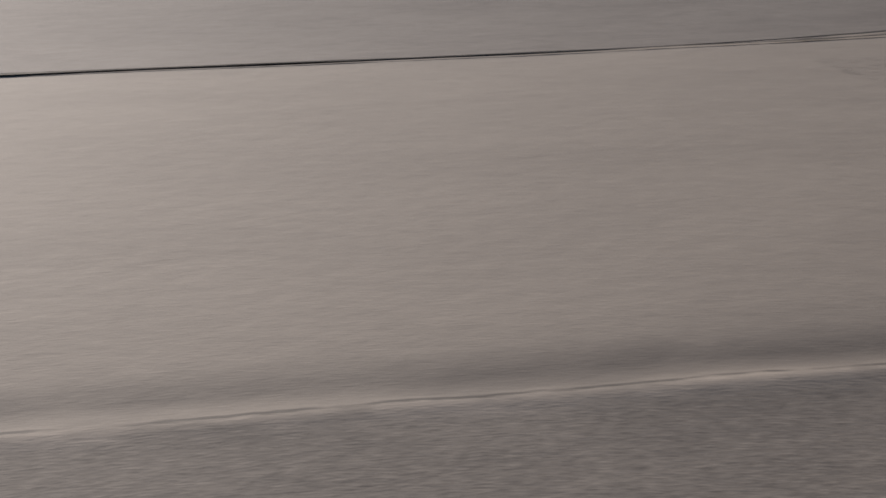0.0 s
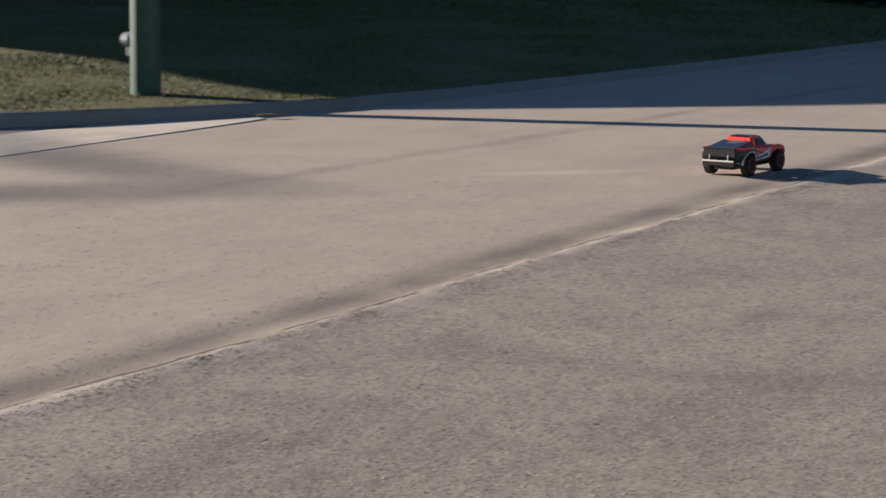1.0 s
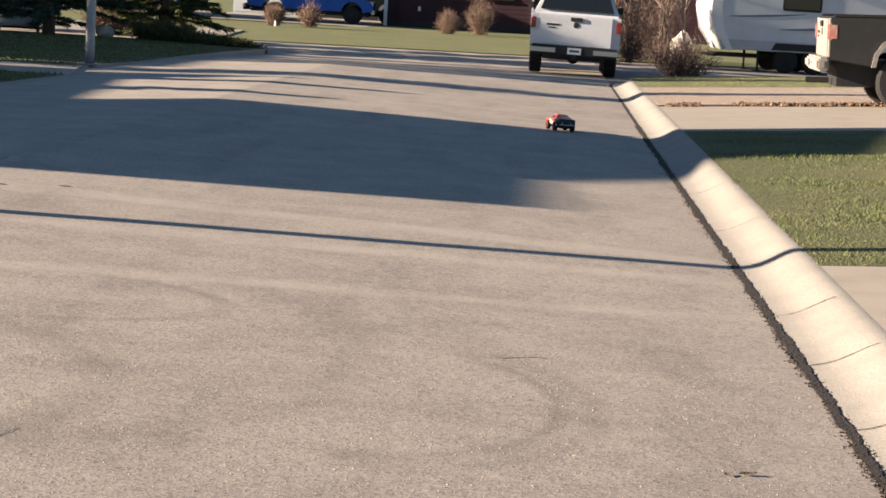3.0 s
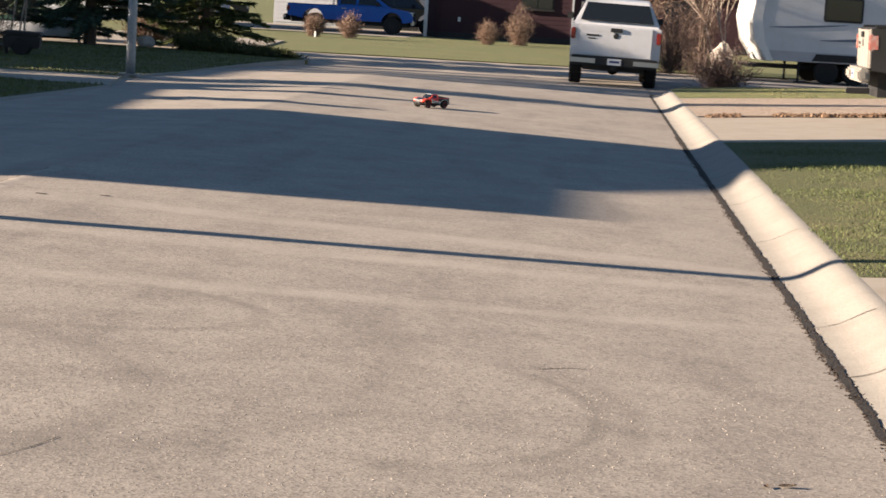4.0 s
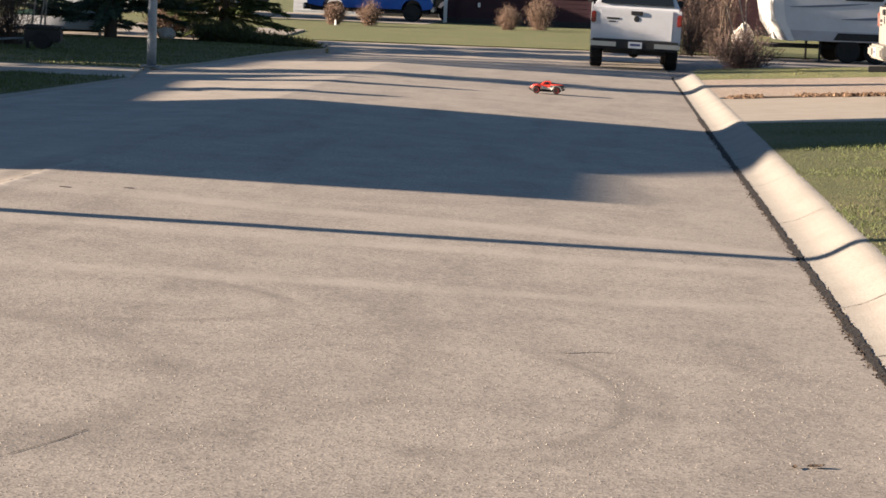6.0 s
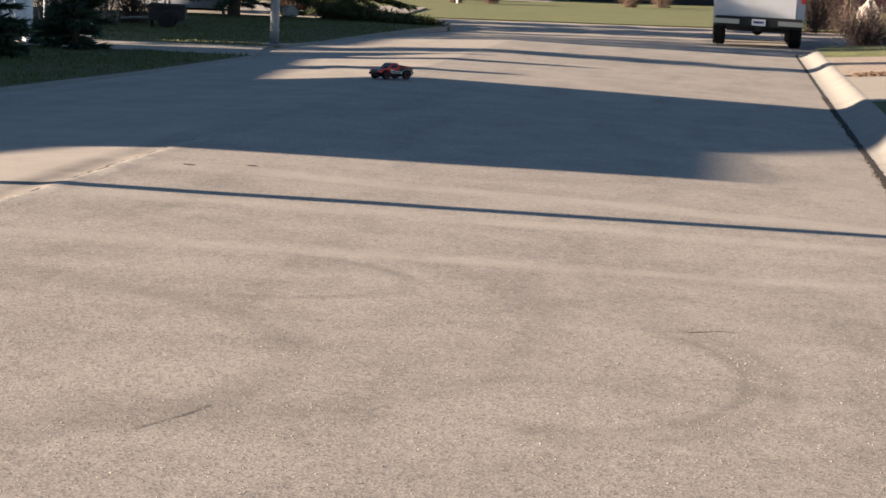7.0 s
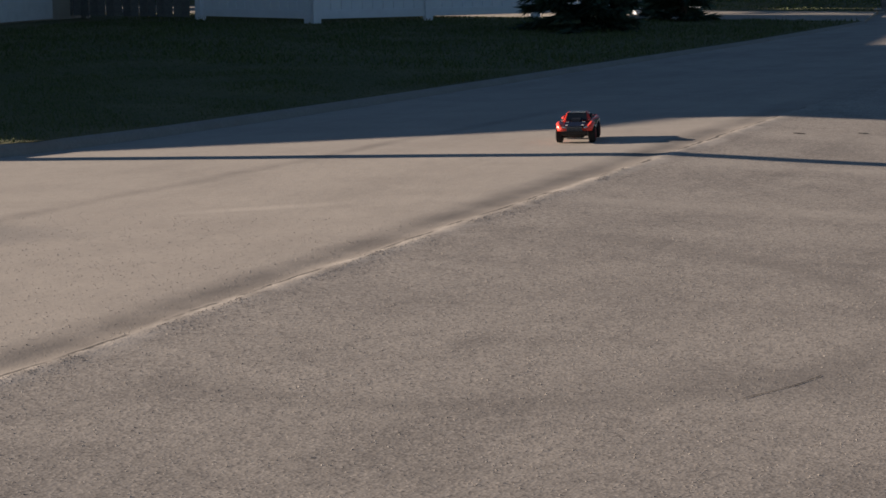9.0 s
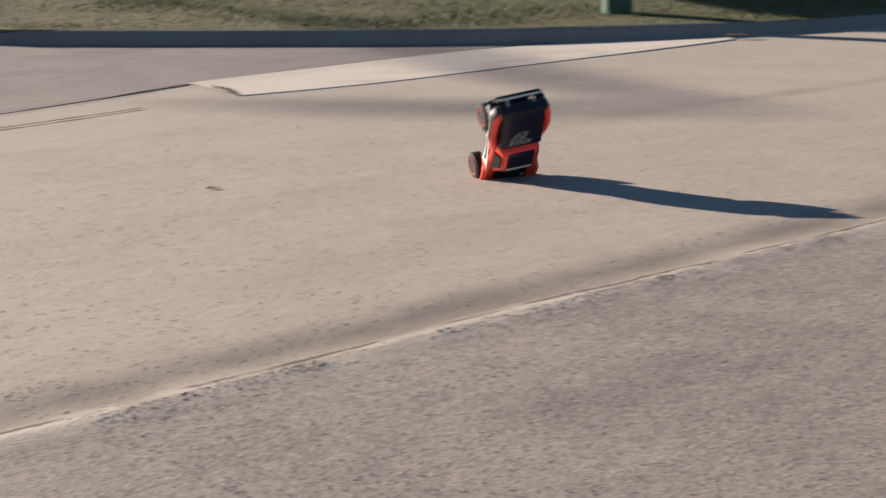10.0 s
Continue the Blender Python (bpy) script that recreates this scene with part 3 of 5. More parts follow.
crack("road_crack", [(-0.12, 9.72), (0.05, 9.86), (0.10, 9.84)], 0.004, lambda x, y: road_surface(x, y) + 0.002, "short dark crack in the asphalt", 12)
crack("road_crack", [(-3.83, 15.0), (-3.75, 15.0)], 0.03, lambda x, y: road_surface(x, y) + 0.002, "small dark mark on the asphalt", 13)
crack("road_crack", [(-3.42, 15.25), (-3.35, 15.26)], 0.025, lambda x, y: road_surface(x, y) + 0.002, "small dark mark on the asphalt", 14)
for i, y in enumerate((8.79, 10.37, 11.99, 16.4, 19.5, 22.6)):
    crack("gutter_joint", [(1.36, y - 0.02), (1.50, y), (1.60, y + 0.01), (1.70, y)], 0.006, lambda x, yy: float(np.interp(x, [1.34, 1.38, 1.44, 1.50, 1.55, 1.60, 1.65, 1.70], [-0.239, -0.234, -0.224, -0.206, -0.183, -0.156, -0.128, -0.106])), "thin crack across the gutter", 20 + i)


def chips(name, spots, material, label, seed, size, flat=0.5, zf=road_surface):
    """Loose or bedded grit: small uneven pyramids."""
    rng = random.Random(seed)
    verts, faces = [], []
    for x, y in spots(rng):
        r = rng.uniform(*size)
        a0 = rng.uniform(0, 6.283)
        z = zf(x, y)
        i = len(verts)
        for k in range(4):
            a = a0 + 1.571 * k + rng.uniform(-0.4, 0.4)
            verts.append((x + r * math.cos(a), y + r * math.sin(a), z - 0.003))
        verts.append((x + rng.uniform(-0.4, 0.4) * r, y + rng.uniform(-0.4, 0.4) * r, z + flat * r * rng.uniform(0.5, 1.2)))
        faces += [(i, i + 1, i + 4), (i + 1, i + 2, i + 4), (i + 2, i + 3, i + 4), (i + 3, i, i + 4)]
    me = bpy.data.meshes.new(name)
    me.from_pydata(verts, [], faces)
    me.materials.append(material)
    return tagged(new(name, me), label, "grit", "", "stuff")


GRIT = leafy("road_grit", (0.20, 0.17, 0.14), (0.44, 0.385, 0.325))
chips("seam_grit", lambda r: ((-4.21 + abs(r.gauss(0.0, 0.08)) + 0.05 * noise.noise((0, y * 1.5, 4)), y) for y in (2.0 + 10.4 * r.random() for _ in range(5500)) if noise.noise((3, y * 1.6, 0)) > -0.15), GRIT, "loose grit crumbled along the centre seam", 41, (0.003, 0.008), 0.5)
chips("road_grit", lambda r: ((r.uniform(-8.3, 1.35), 3.0 + 7.0 * r.random() ** 1.3) for _ in range(42000)), GRIT, "coarse stones worn out of the asphalt", 42, (0.003, 0.0075), 0.5)
LITTER = leafy("litter_bits", (0.012, 0.009, 0.008), (0.055, 0.038, 0.027))
chips("gutter_litter", lambda r: ((1.335 + r.gauss(0, 0.022 + 0.015 * noise.noise((0, y, 1))), y) for y in (5 + 25 * r.random() ** 1.5 for _ in range(9000))), LITTER, "crumbs of dead leaves in the gutter joint", 43, (0.004, 0.012), 0.7, lambda x, y: -0.240)


def litter_spots(r):
    for _ in range(2600):
        x = r.uniform(1.9, 8.5)
        if noise.noise((x * 1.3, 2.0, 5.0)) > -0.25:
            yield x, 33.4 + 0.24 * (x - 1.78) + r.gauss(0, 0.13) + 0.12 * noise.noise((x * 0.8, 1.0, 0))


chips("leaf_heaps", litter_spots, leafy("dead_leaves", (0.05, 0.03, 0.02), (0.24, 0.15, 0.09)), "clumps of dead leaves between gravel and driveway", 44, (0.02, 0.06), 0.9, lambda x, y: right_z(x) + 0.01)


def dead_leaf(x, y, z, turn, size, label):
    bm = bmesh.new()
    vs = [bm.verts.new((size * a, size * b, size * c * 0.4)) for a, b, c in ((-1, 0, 0.10), (-0.4, 0.42, 0.25), (0.5, 0.35, 0.12), (1, 0.05, 0.3), (0.4, -0.4, 0.2), (-0.5, -0.3, 0.05))]
    ctr = bm.verts.new((0, 0, 0.02 * size))
    for i in range(6):
        bm.faces.new((vs[i], vs[(i + 1) % 6], ctr))
    r = bmesh.ops.extrude_face_region(bm, geom=bm.faces[:])
    bmesh.ops.translate(bm, vec=(0, 0, size * 0.06), verts=[v for v in r["geom"] if isinstance(v, bmesh.types.BMVert)])
    ob = obj("dead_leaf", bm, DIRT)
    ob.matrix_world = pose(x, y, z, 0, 0, turn)
    return tagged(ob, label, "leaf", "leaves on the road")


dead_leaf(0.83, 7.72, road_z(0.83, 7.7) + 0.004, 20, 0.038, "curled dark brown leaf on the asphalt")
dead_leaf(0.75, 7.68, road_z(0.75, 7.7) + 0.004, 80, 0.025, "small dark brown leaf on the asphalt")
dead_leaf(-6.72, 5.60, road_z(-6.7, 5.6) + 0.004, 40, 0.032, "flat dark leaf on the worn asphalt")
dead_leaf(-8.50, 4.08, road_z(-8.5, 4) + 0.004, 10, 0.04, "dark chip of bark near the street's edge")
dead_leaf(-8.95, 12.25, road_z(-8.95, 12) + 0.02, 30, 0.10, "heap of dead leaves at the kerb")


# ---------------------------------------------------------------- grass
def grass(name, region, count, material, zf, label, tall=(0.03, 0.07), wide=0.006, seed=1):
    def cells(rng):
        x0, x1, y0, y1, test = region
        n = 0
        while n < count:
            x, y = rng.uniform(x0, x1), rng.uniform(y0, y1)
            if not test(x, y):
                n += 1
                continue
            n += 1
            h = rng.uniform(*tall) * (0.7 + 0.9 * max(0, noise.noise((x * 0.9, y * 0.9, 5)) + 0.3))
            yield Vector((x, y, zf(x, y) - 0.01)), Vector((rng.uniform(-0.6, 0.6) * h, rng.uniform(-0.6, 0.6) * h, h)), wide * rng.uniform(0.6, 1.5)
    ob = blades(name, cells, material, None, seed=seed)
    return tagged(ob, label, "grass", "", "stuff")


def west_in(x, y):
    ex = np.interp(y, [8.4, 9.28, 10.4, 11.38, 12.15, 13.1, 14.4, 16.0, 18.0, 20.3, 23.5, 27.0, 32.2], [-12.3, -11.5, -10.5, -9.8, -9.38, -8.95, -8.68, -8.48, -8.25, -8.05, -7.78, -7.45, -7.2])
    return x < ex - 0.02


grass("grass_east", (1.76, 8.0, 13.35, 28.4, lambda x, y: y < 26.97 + 0.24 * (x - 1.78)), 120000, BLADES, lambda x, y: right_z(x), "green spring grass on the lawn beside the kerb", (0.012, 0.032), 0.0045, 2)
grass("grass_west", (-16, -7.9, 8.5, 21, west_in), 110000, BLADES, lambda x, y: -0.113, "green grass on the corner lawn, partly sunlit", (0.015, 0.04), 0.005, 3)
grass("grass_west_far", (-19, -7.1, 21, 32.2, west_in), 40000, BLADES, lambda x, y: -0.113, "shaded grass before the white fence", (0.025, 0.06), 0.010, 4)
grass("grass_corner", (-15, -6.5, 35.8, 51.9, lambda x, y: x < np.interp(y, [35.6, 39, 43.5, 47.5, 50.3, 51.5, 51.9], [-7.7, -7.32, -7.18, -6.95, -6.5, -6.62, -7.3])), 26000, BLADES, lambda x, y: -0.125, "shaded grass on the far corner", (0.02, 0.05), 0.012, 5)
grass("grass_verge", (1.9, 9, 40.5, 46.4, lambda x, y: y > 40.5 + 0.24 * (x - 1.78)), 14000, DRYBLADES, lambda x, y: right_z(x), "dry yellow grass on the verge", (0.012, 0.03), 0.006, 6)


# ---------------------------------------------------------------- posts
def green_post(x, y):
    t = thing("lamp_post", "tall green painted steel post with a side meter box", "post", pose(x, y, -0.113))
    part("shaft", lathe(bmesh.new(), [(0, 0.115), (0.04, 0.115), (5.6, 0.085)], 20, "z"), GREENPAINT, t, smooth=False)
    bm = lathe(bmesh.new(), [(-0.05, 0.03), (-0.045, 0.055), (0.02, 0.058), (0.05, 0.045)], 16, "x", (-0.135, -0.02, 0.40))
    part("meter", bm, GALV, t, "grey round meter")
    part("meter_neck", boxed(-0.16, -0.10, -0.045, 0.03, 0.28, 0.36, 0.01), GALV, t)


green_post(-10.2, 12.42)


def street_pole(x, y):
    t = thing("street_light_pole", "grey galvanised street light pole on the corner lawn", "street light", pose(x, y, -0.113))
    part("shaft", lathe(bmesh.new(), [(0, 0.082), (0.3, 0.080), (7.5, 0.05)], 18, "z"), GALV, t, smooth=True)
    part("base_plate", boxed(-0.17, 0.17, -0.17, 0.17, 0, 0.03, 0.008), GALV, t)
    part("access_door", boxed(-0.035, 0.035, -0.086, -0.07, 0.45, 0.75, 0.004), GALV, t)
    part("arm", tube(bmesh.new(), (0, 0, 7.4), (1.8, 0, 7.9), 0.04, 0.03, 8), GALV, t)
    part("lamp_head", boxed(1.7, 2.3, -0.12, 0.12, 7.84, 7.95, 0.04), GALV, t)


street_pole(-7.66, 36.05)


# ---------------------------------------------------------------- fences
def vinyl_fence(x0, y0, x1, y1, n, z=-0.113, tall=1.75):
    """Panels of interlocking boards between square posts."""
    d = Vector((x1 - x0, y1 - y0, 0))
    length, turn = d.length, math.degrees(math.atan2(d.y, d.x))
    t = thing("vinyl_fence", "tall white vinyl privacy fence in shade", "fence", pose(x0, y0, z, 0, 0, turn))
    step = length / n
    post = boxed(-0.065, 0.065, -0.065, 0.065, 0, tall + 0.08, 0.008)
    pm = obj("post", post, VINYL, t)
    for i in range(n + 1):
        o = pm if i == 0 else new("post", pm.data)
        o.parent = t
        o.location.x = i * step
        cap = part("post_cap", prism(bmesh.new(), [(-0.085, 0), (0.085, 0), (0.085, 0.03), (0, 0.09), (-0.085, 0.03)], -0.085, 0.085), VINYL, o)
        cap.location.z = tall + 0.08
    rail = bpy.data.meshes.new("rail")
    bm = boxed(0.06, step - 0.06, -0.03, 0.03, 0, 0.13, 0.006)
    bm.to_mesh(rail)
    bm.free()
    rail.materials.append(VINYL)
    nb = max(4, round(step / 0.19))
    bw = (step - 0.13) / nb
    board = bpy.data.meshes.new("board")
    bm = boxed(0.004, bw - 0.004, -0.013, 0.013, 0, tall - 0.30, 0.004)
    bm.to_mesh(board)
    bm.free()
    board.materials.append(VINYL)
    for i in range(n):
        for zz in (0.07, tall - 0.13):
            o = new("rail", rail)
            o.parent, o.location = t, (i * step, 0, zz)
        for k in range(nb):
            o = new("board", board)
            o.parent, o.location = t, (i * step + 0.065 + k * bw, 0, 0.19)
    return t


vinyl_fence(-15.1, 29.72, -11.25, 33.78, 3)
vinyl_fence(-17.5, 30.35, -15.24, 29.78, 1)


def board_fence(x0, x1, y, z=-0.113):
    t = thing("board_fence", "weathered grey board fence in deep shade", "fence", pose(x0, y, z))
    n = int((x1 - x0) / 0.16)
    me = bpy.data.meshes.new("board")
    bm = boxed(0.004, 0.152, -0.012, 0.012, 0.05, 1.7, 0.004)
    bm.to_mesh(me)
    bm.free()
    me.materials.append(GREYWOOD)
    for k in range(n):
        o = new("board", me)
        o.parent, o.location = t, (k * 0.16, 0.02 * (k % 2), 0)
    for zz in (0.35, 1.35):
        part("rail", boxed(0, x1 - x0, 0.035, 0.075, zz, zz + 0.09), GREYWOOD, t)
    for k in range(int((x1 - x0) / 2.4) + 1):
        part("post", boxed(k * 2.4 - 0.05, k * 2.4 + 0.05, 0.08, 0.18, 0, 1.7), GREYWOOD, t)


board_fence(-24.6, -17.62, 30.4)


def mesh_gate(x0, x1, y, z=-0.12):
    t = thing("chain_link_gate", "grey chain link gate between steel posts", "gate", pose(x0, y, z))
    w = x1 - x0
    for k, x in enumerate((0, w)):
        part("post", tube(bmesh.new(), (x, 0, 0), (x, 0, 1.55), 0.024, 0.024, 8), GALV, t)
    for zz in (0.1, 1.45):
        part("rail", tube(bmesh.new(), (0, 0, zz), (w, 0, zz), 0.02, 0.02, 6), GALV, t)
    bm = bmesh.new()
    n = int((w + 1.35) / 0.09)
    for k in range(n):
        a = k * 0.09
        for s in (1, -1):
            p, q = (a, 0.1), (a - 1.35, 1.45)
            lo, hi = max(0, a - 1.35), min(w, a)
            if hi - lo < 0.02:
                continue
            z_lo, z_hi = 0.1 + (a - hi), 0.1 + (a - lo)
            xa, xb = (hi, lo) if s == 1 else (w - hi, w - lo)
            tube(bm, (xa, 0, z_lo), (xb, 0, z_hi), 0.004, 0.004, 3)
    part("wire_mesh", bm, GALV, t)


mesh_gate(-11.1, -10.3, 34.2)


# ---------------------------------------------------------------- trees and shrubs
def conifer(x, y, z, tall, spread, base, material, label, seed, dense=1.0, clip=99.0):
    rng = random.Random(seed)
    t = thing("spruce_tree", label, "tree", pose(x, y, z))
    bm = bmesh.new()
    tube(bm, (0, 0, -0.1), (0, 0, tall * 0.95), 0.02 * tall + 0.02, 0.02, 8)
    limbs = []
    h = base
    while h < min(tall, clip):
        k = 1 - h / tall
        for j in range(rng.randint(5, 7)):
            a = rng.uniform(0, 6.283)
            r = spread * (k ** 0.85) * rng.uniform(0.65, 1.12) + 0.05
            tip = Vector((r * math.cos(a), r * math.sin(a), h + rng.uniform(-0.28, 0.18) * r + rng.uniform(-0.1, 0.1)))
            limbs.append((Vector((0, 0, h)), tip))
            tube(bm, (0, 0, h), tip, 0.012 + 0.01 * r, 0.004, 4)
        h += rng.uniform(0.12, 0.2) * min(1, 0.25 + tall / 5)
    part("trunk", bm, BARK, t)

    def cells(r):
        for a, b in limbs:
            n = int((14 + 60 * (b - a).length) * dense)
            for _ in range(n):
                f = r.random() ** 0.6
                p = a.lerp(b, f)
                d = (b - a).normalized()
                side = Vector((-d.y, d.x, 0)) * r.uniform(-1, 1)
                way = (d * r.uniform(0.3, 1.0) + side * 0.9 + Vector((0, 0, r.uniform(-0.5, 0.25)))).normalized()
                yield p + side * 0.12 * (1 - f), way * r.uniform(0.10, 0.26), r.uniform(0.012, 0.034)
    blades("crown", cells, material, t, seed=seed)
    return t


conifer(-10.36, 28.7, -0.12, 1.75, 0.98, 0.10, NEEDLE, "young dark green spruce on the lawn before the fence", 1, 3.0)
conifer(-9.92, 32.0, -0.12, 1.9, 0.55, 0.08, NEEDLE, "slim dark spruce beside the gate", 2, 3.0)
conifer(-12.15, 52.3, -0.15, 7.5, 2.2, 0.45, NEEDLE, "tall dark spruce with a bare lower trunk", 3, 3.2, 6.5)
conifer(-14.9, 57.2, -0.15, 7.5, 2.3, 0.35, NEEDLE, "tall dark spruce behind the corner lawn", 4, 3.2, 6.5)
conifer(-9.75, 54.6, -0.16, 6.8, 1.7, 0.45, LITNEEDLE, "sunlit pine with broad open branches", 5, 2.8, 6)


# unseen row, added to throw shade on the corner lawn, pole and street
for i, (x, y, tall) in enumerate(((-25.0, 33.5, 8.2), (-25.4, 39.9, 9.5), (-25.0, 42.3, 8.5), (-25.6, 44.7, 10.0), (-25.0, 47.2, 9.0))):
    conifer(x, y, -0.15, tall, 1.5 if i else 2.3, 0.4, NEEDLE, "tall slim spruce, unseen, added to shade the lawn and pole", 15 + i, 0.8 if i else 2.2)


def shrub(name, x, y, z, wide, tall, material, label, seed, n=900, leaf=(0.05, 0.16), category="shrub", flat=1.0, thin=0.006, stems=14):
    rng = random.Random(seed)
    t = thing(name, label, category, pose(x, y, z))
    bm = bmesh.new()
    ends = []
    for _ in range(stems):
        a, r = rng.uniform(0, 6.283), rng.random() ** 0.6
        tip = Vector((wide * 0.5 * r * math.cos(a), wide * 0.5 * flat * r * math.sin(a), tall * rng.uniform(0.55, 1.0) * (1 - 0.45 * r * r)))
        mid = tip * 0.45 + Vector((rng.uniform(-0.05, 0.05), rng.uniform(-0.05, 0.05), 0.05))
        tube(bm, (0.1 * tip.x, 0.1 * tip.y, 0), mid, 0.014, 0.009, 4)
        tube(bm, mid, tip, 0.009, 0.004, 4)
        ends += [(mid, tip), (Vector((0, 0, 0.05)), mid)]
    part("stem", bm, BARK, t)

    def cells(r):
        for _ in range(n):
            a, b = ends[r.randrange(len(ends))]
            p = a.lerp(b, r.random()) + Vector((r.gauss(0, 0.10 * wide), r.gauss(0, 0.10 * wide * flat), r.gauss(0, 0.07 * tall)))
            p.z = max(0.01, p.z)
            way = (p.normalized() * 0.5 + Vector((r.gauss(0, 0.5), r.gauss(0, 0.5), r.gauss(0.3, 0.5)))).normalized()
            yield p, way * r.uniform(*leaf), thin * r.uniform(0.6, 1.6)
    blades("crown", cells, material, t, seed=seed)
    return t


shrub("dark_shrub", 2.95, 47.4, -0.24, 1.5, 1.15, DARKTWIG, "bare dark red-brown shrub at the kerb corner", 11, 4200, (0.08, 0.28), thin=0.006, stems=40)
for i, (x, y, w, h, m, lab) in enumerate([(-10.4, 82, 0.95, 0.95, TWIG, "round clipped tan shrub with a pale stake"), (-9.2, 83.4, 1.0, 1.0, TWIG, "loose reddish tan shrub on the far lawn"),
                                          (-3.95, 86, 0.95, 1.05, TWIG, "round tan shrub before the maroon wall"), (-2.75, 88.5, 1.25, 1.75, TWIG, "tall round tan shrub before the maroon wall")]):
    shrub("shrub", x, y, -0.20, w, h, m, lab, 30 + i, 9000, (0.05, 0.14), thin=0.005, stems=50)
for i in range(9):
    shrub("juniper", -9.85 + i * 0.34, 52.6 - 0.20 * i, -0.19, 1.05, 0.74 - 0.066 * i, JUNIPER, "low spreading green juniper along the corner bed", 50 + i, 1700, (0.05, 0.15), thin=0.010)
for i, x in enumerate((-11.7, -11.25, -10.8)):
    shrub("brown_shrub", x, 55.8 + 0.3 * i, -0.16, 1.2, 1.1, TWIG, "leafless brown shrub under the spruces", 70 + i, 2200, (0.08, 0.22), thin=0.006)


for i, (x, y) in enumerate(((2.3, 60.4), (3.2, 62.4), (2.7, 64.0), (1.7, 66.0))):
    shrub("brown_shrub", x, y, -0.2, 1.7, 2.3, DARKTWIG, "tall leafless dark brown shrub beside the trailer", 75 + i, 2400, (0.12, 0.35), thin=0.006, stems=30)


for i, (x, y) in enumerate(((-13.3, 43.0), (-12.4, 44.3), (-14.3, 44.6))):
    shrub("brown_shrub", x, y, -0.11, 2.0, 2.9, DARKTWIG, "tall leafless brown shrub among the birches", 85 + i, 3000, (0.12, 0.4), thin=0.006, stems=26)


def bare_tree(x, y, z, tall, material, label, seed, trunk=0.07, clip=7.0, twigs=True):
    rng = random.Random(seed)
    t = thing("bare_tree", label, "tree", pose(x, y, z))
    bm = bmesh.new()
    tips = []

    def grow(p, d, r, length, depth):
        q = p + d * length
        tube(bm, p, q, r, r * 0.7, 5)
        tips.append((p, q))
        if depth == 0 or q.z > clip:
            return
        for _ in range(rng.randint(2, 3)):
            nd = (d + Vector((rng.gauss(0, 0.42), rng.gauss(0, 0.42), rng.gauss(0.1, 0.25)))).normalized()
            grow(q, nd, r * 0.66, length * rng.uniform(0.65, 0.9), depth - 1)
    for _ in range(rng.randint(2, 4)):
        grow(Vector((rng.gauss(0, 0.1), rng.gauss(0, 0.1), -0.05)), Vector((rng.gauss(0, 0.2), rng.gauss(0, 0.2), 1)).normalized(), trunk, tall * 0.28, 4)
    part("trunk", bm, material, t)
    if twigs:
        def cells(r):
            for a, b in tips:
                for _ in range(26):
                    p = a.lerp(b, r.random())
                    yield p, Vector((r.gauss(0, 1), r.gauss(0, 1), r.gauss(0.4, 0.8))).normalized() * r.uniform(0.12, 0.4), 0.006
        blades("crown", cells, TWIG, t, seed=seed)


for i, (x, y) in enumerate(((3.1, 58.5), (3.9, 60.2), (2.4, 61.5), (3.3, 63.0), (2.0, 64.5))):
    bare_tree(x, y, -0.15, 5.5, PALEBARK if i % 2 else BARK, "leafless tree with pale branches beside the trailer", 80 + i, 0.022)
for i, (x, y) in enumerate(((-13.2, 42.2), (-12.7, 43.8), (-14.3, 43.4), (-11.9, 44.6), (-13.4, 45.2))):
    bare_tree(x, y, -0.1, 5.0, PALEBARK, "leafless birch clump on the shaded lawn", 90 + i, 0.026)
bare_tree(-10.6, 112, -0.1, 7, PALEBARK, "pale leafless tree beside the far garage", 97, 0.08)


def boulder(x, y, z, w, h, label, seed, material=STONE):
    bm = bmesh.new()
    bmesh.ops.create_icosphere(bm, subdivisions=3, radius=0.5)
    for v in bm.verts:
        k = 1 + 0.28 * noise.noise(v.co * 2.3 + Vector((seed, 0, 0))) + 0.1 * noise.noise(v.co * 6)
        v.co = Vector((v.co.x * w * k, v.co.y * w * k, (v.co.z * k + 0.42) * h))
    ob = obj("boulder", bm, material, smooth=True)
    ob.matrix_world = pose(x, y, z, 0, 0, seed * 40)
    tagged(ob, label, "boulder")


boulder(3.85, 61.5, -0.22, 0.62, 1.05, "pale upright boulder beside the bare shrubs", 1)
boulder(-10.9, 52.9, -0.16, 0.45, 0.35, "small pale boulder under the spruces", 2)


def edging_stone(x, y, z, turn, label):
    ob = obj("garden_marker", prism(bmesh.new(), [(-0.045, -0.05), (0.045, -0.05), (0.035, 0.19), (0.0, 0.23), (-0.03, 0.20)], -0.025, 0.025, 0.006), TRIM)
    ob.matrix_world = pose(x, y, z, 0, 0, turn)
    tagged(ob, label, "marker")


edging_stone(-8.58, 51.9, -0.16, 10, "small white marker post at the juniper bed")
edging_stone(-10.25, 81.2, -0.20, -10, "short white stake before the round shrub")


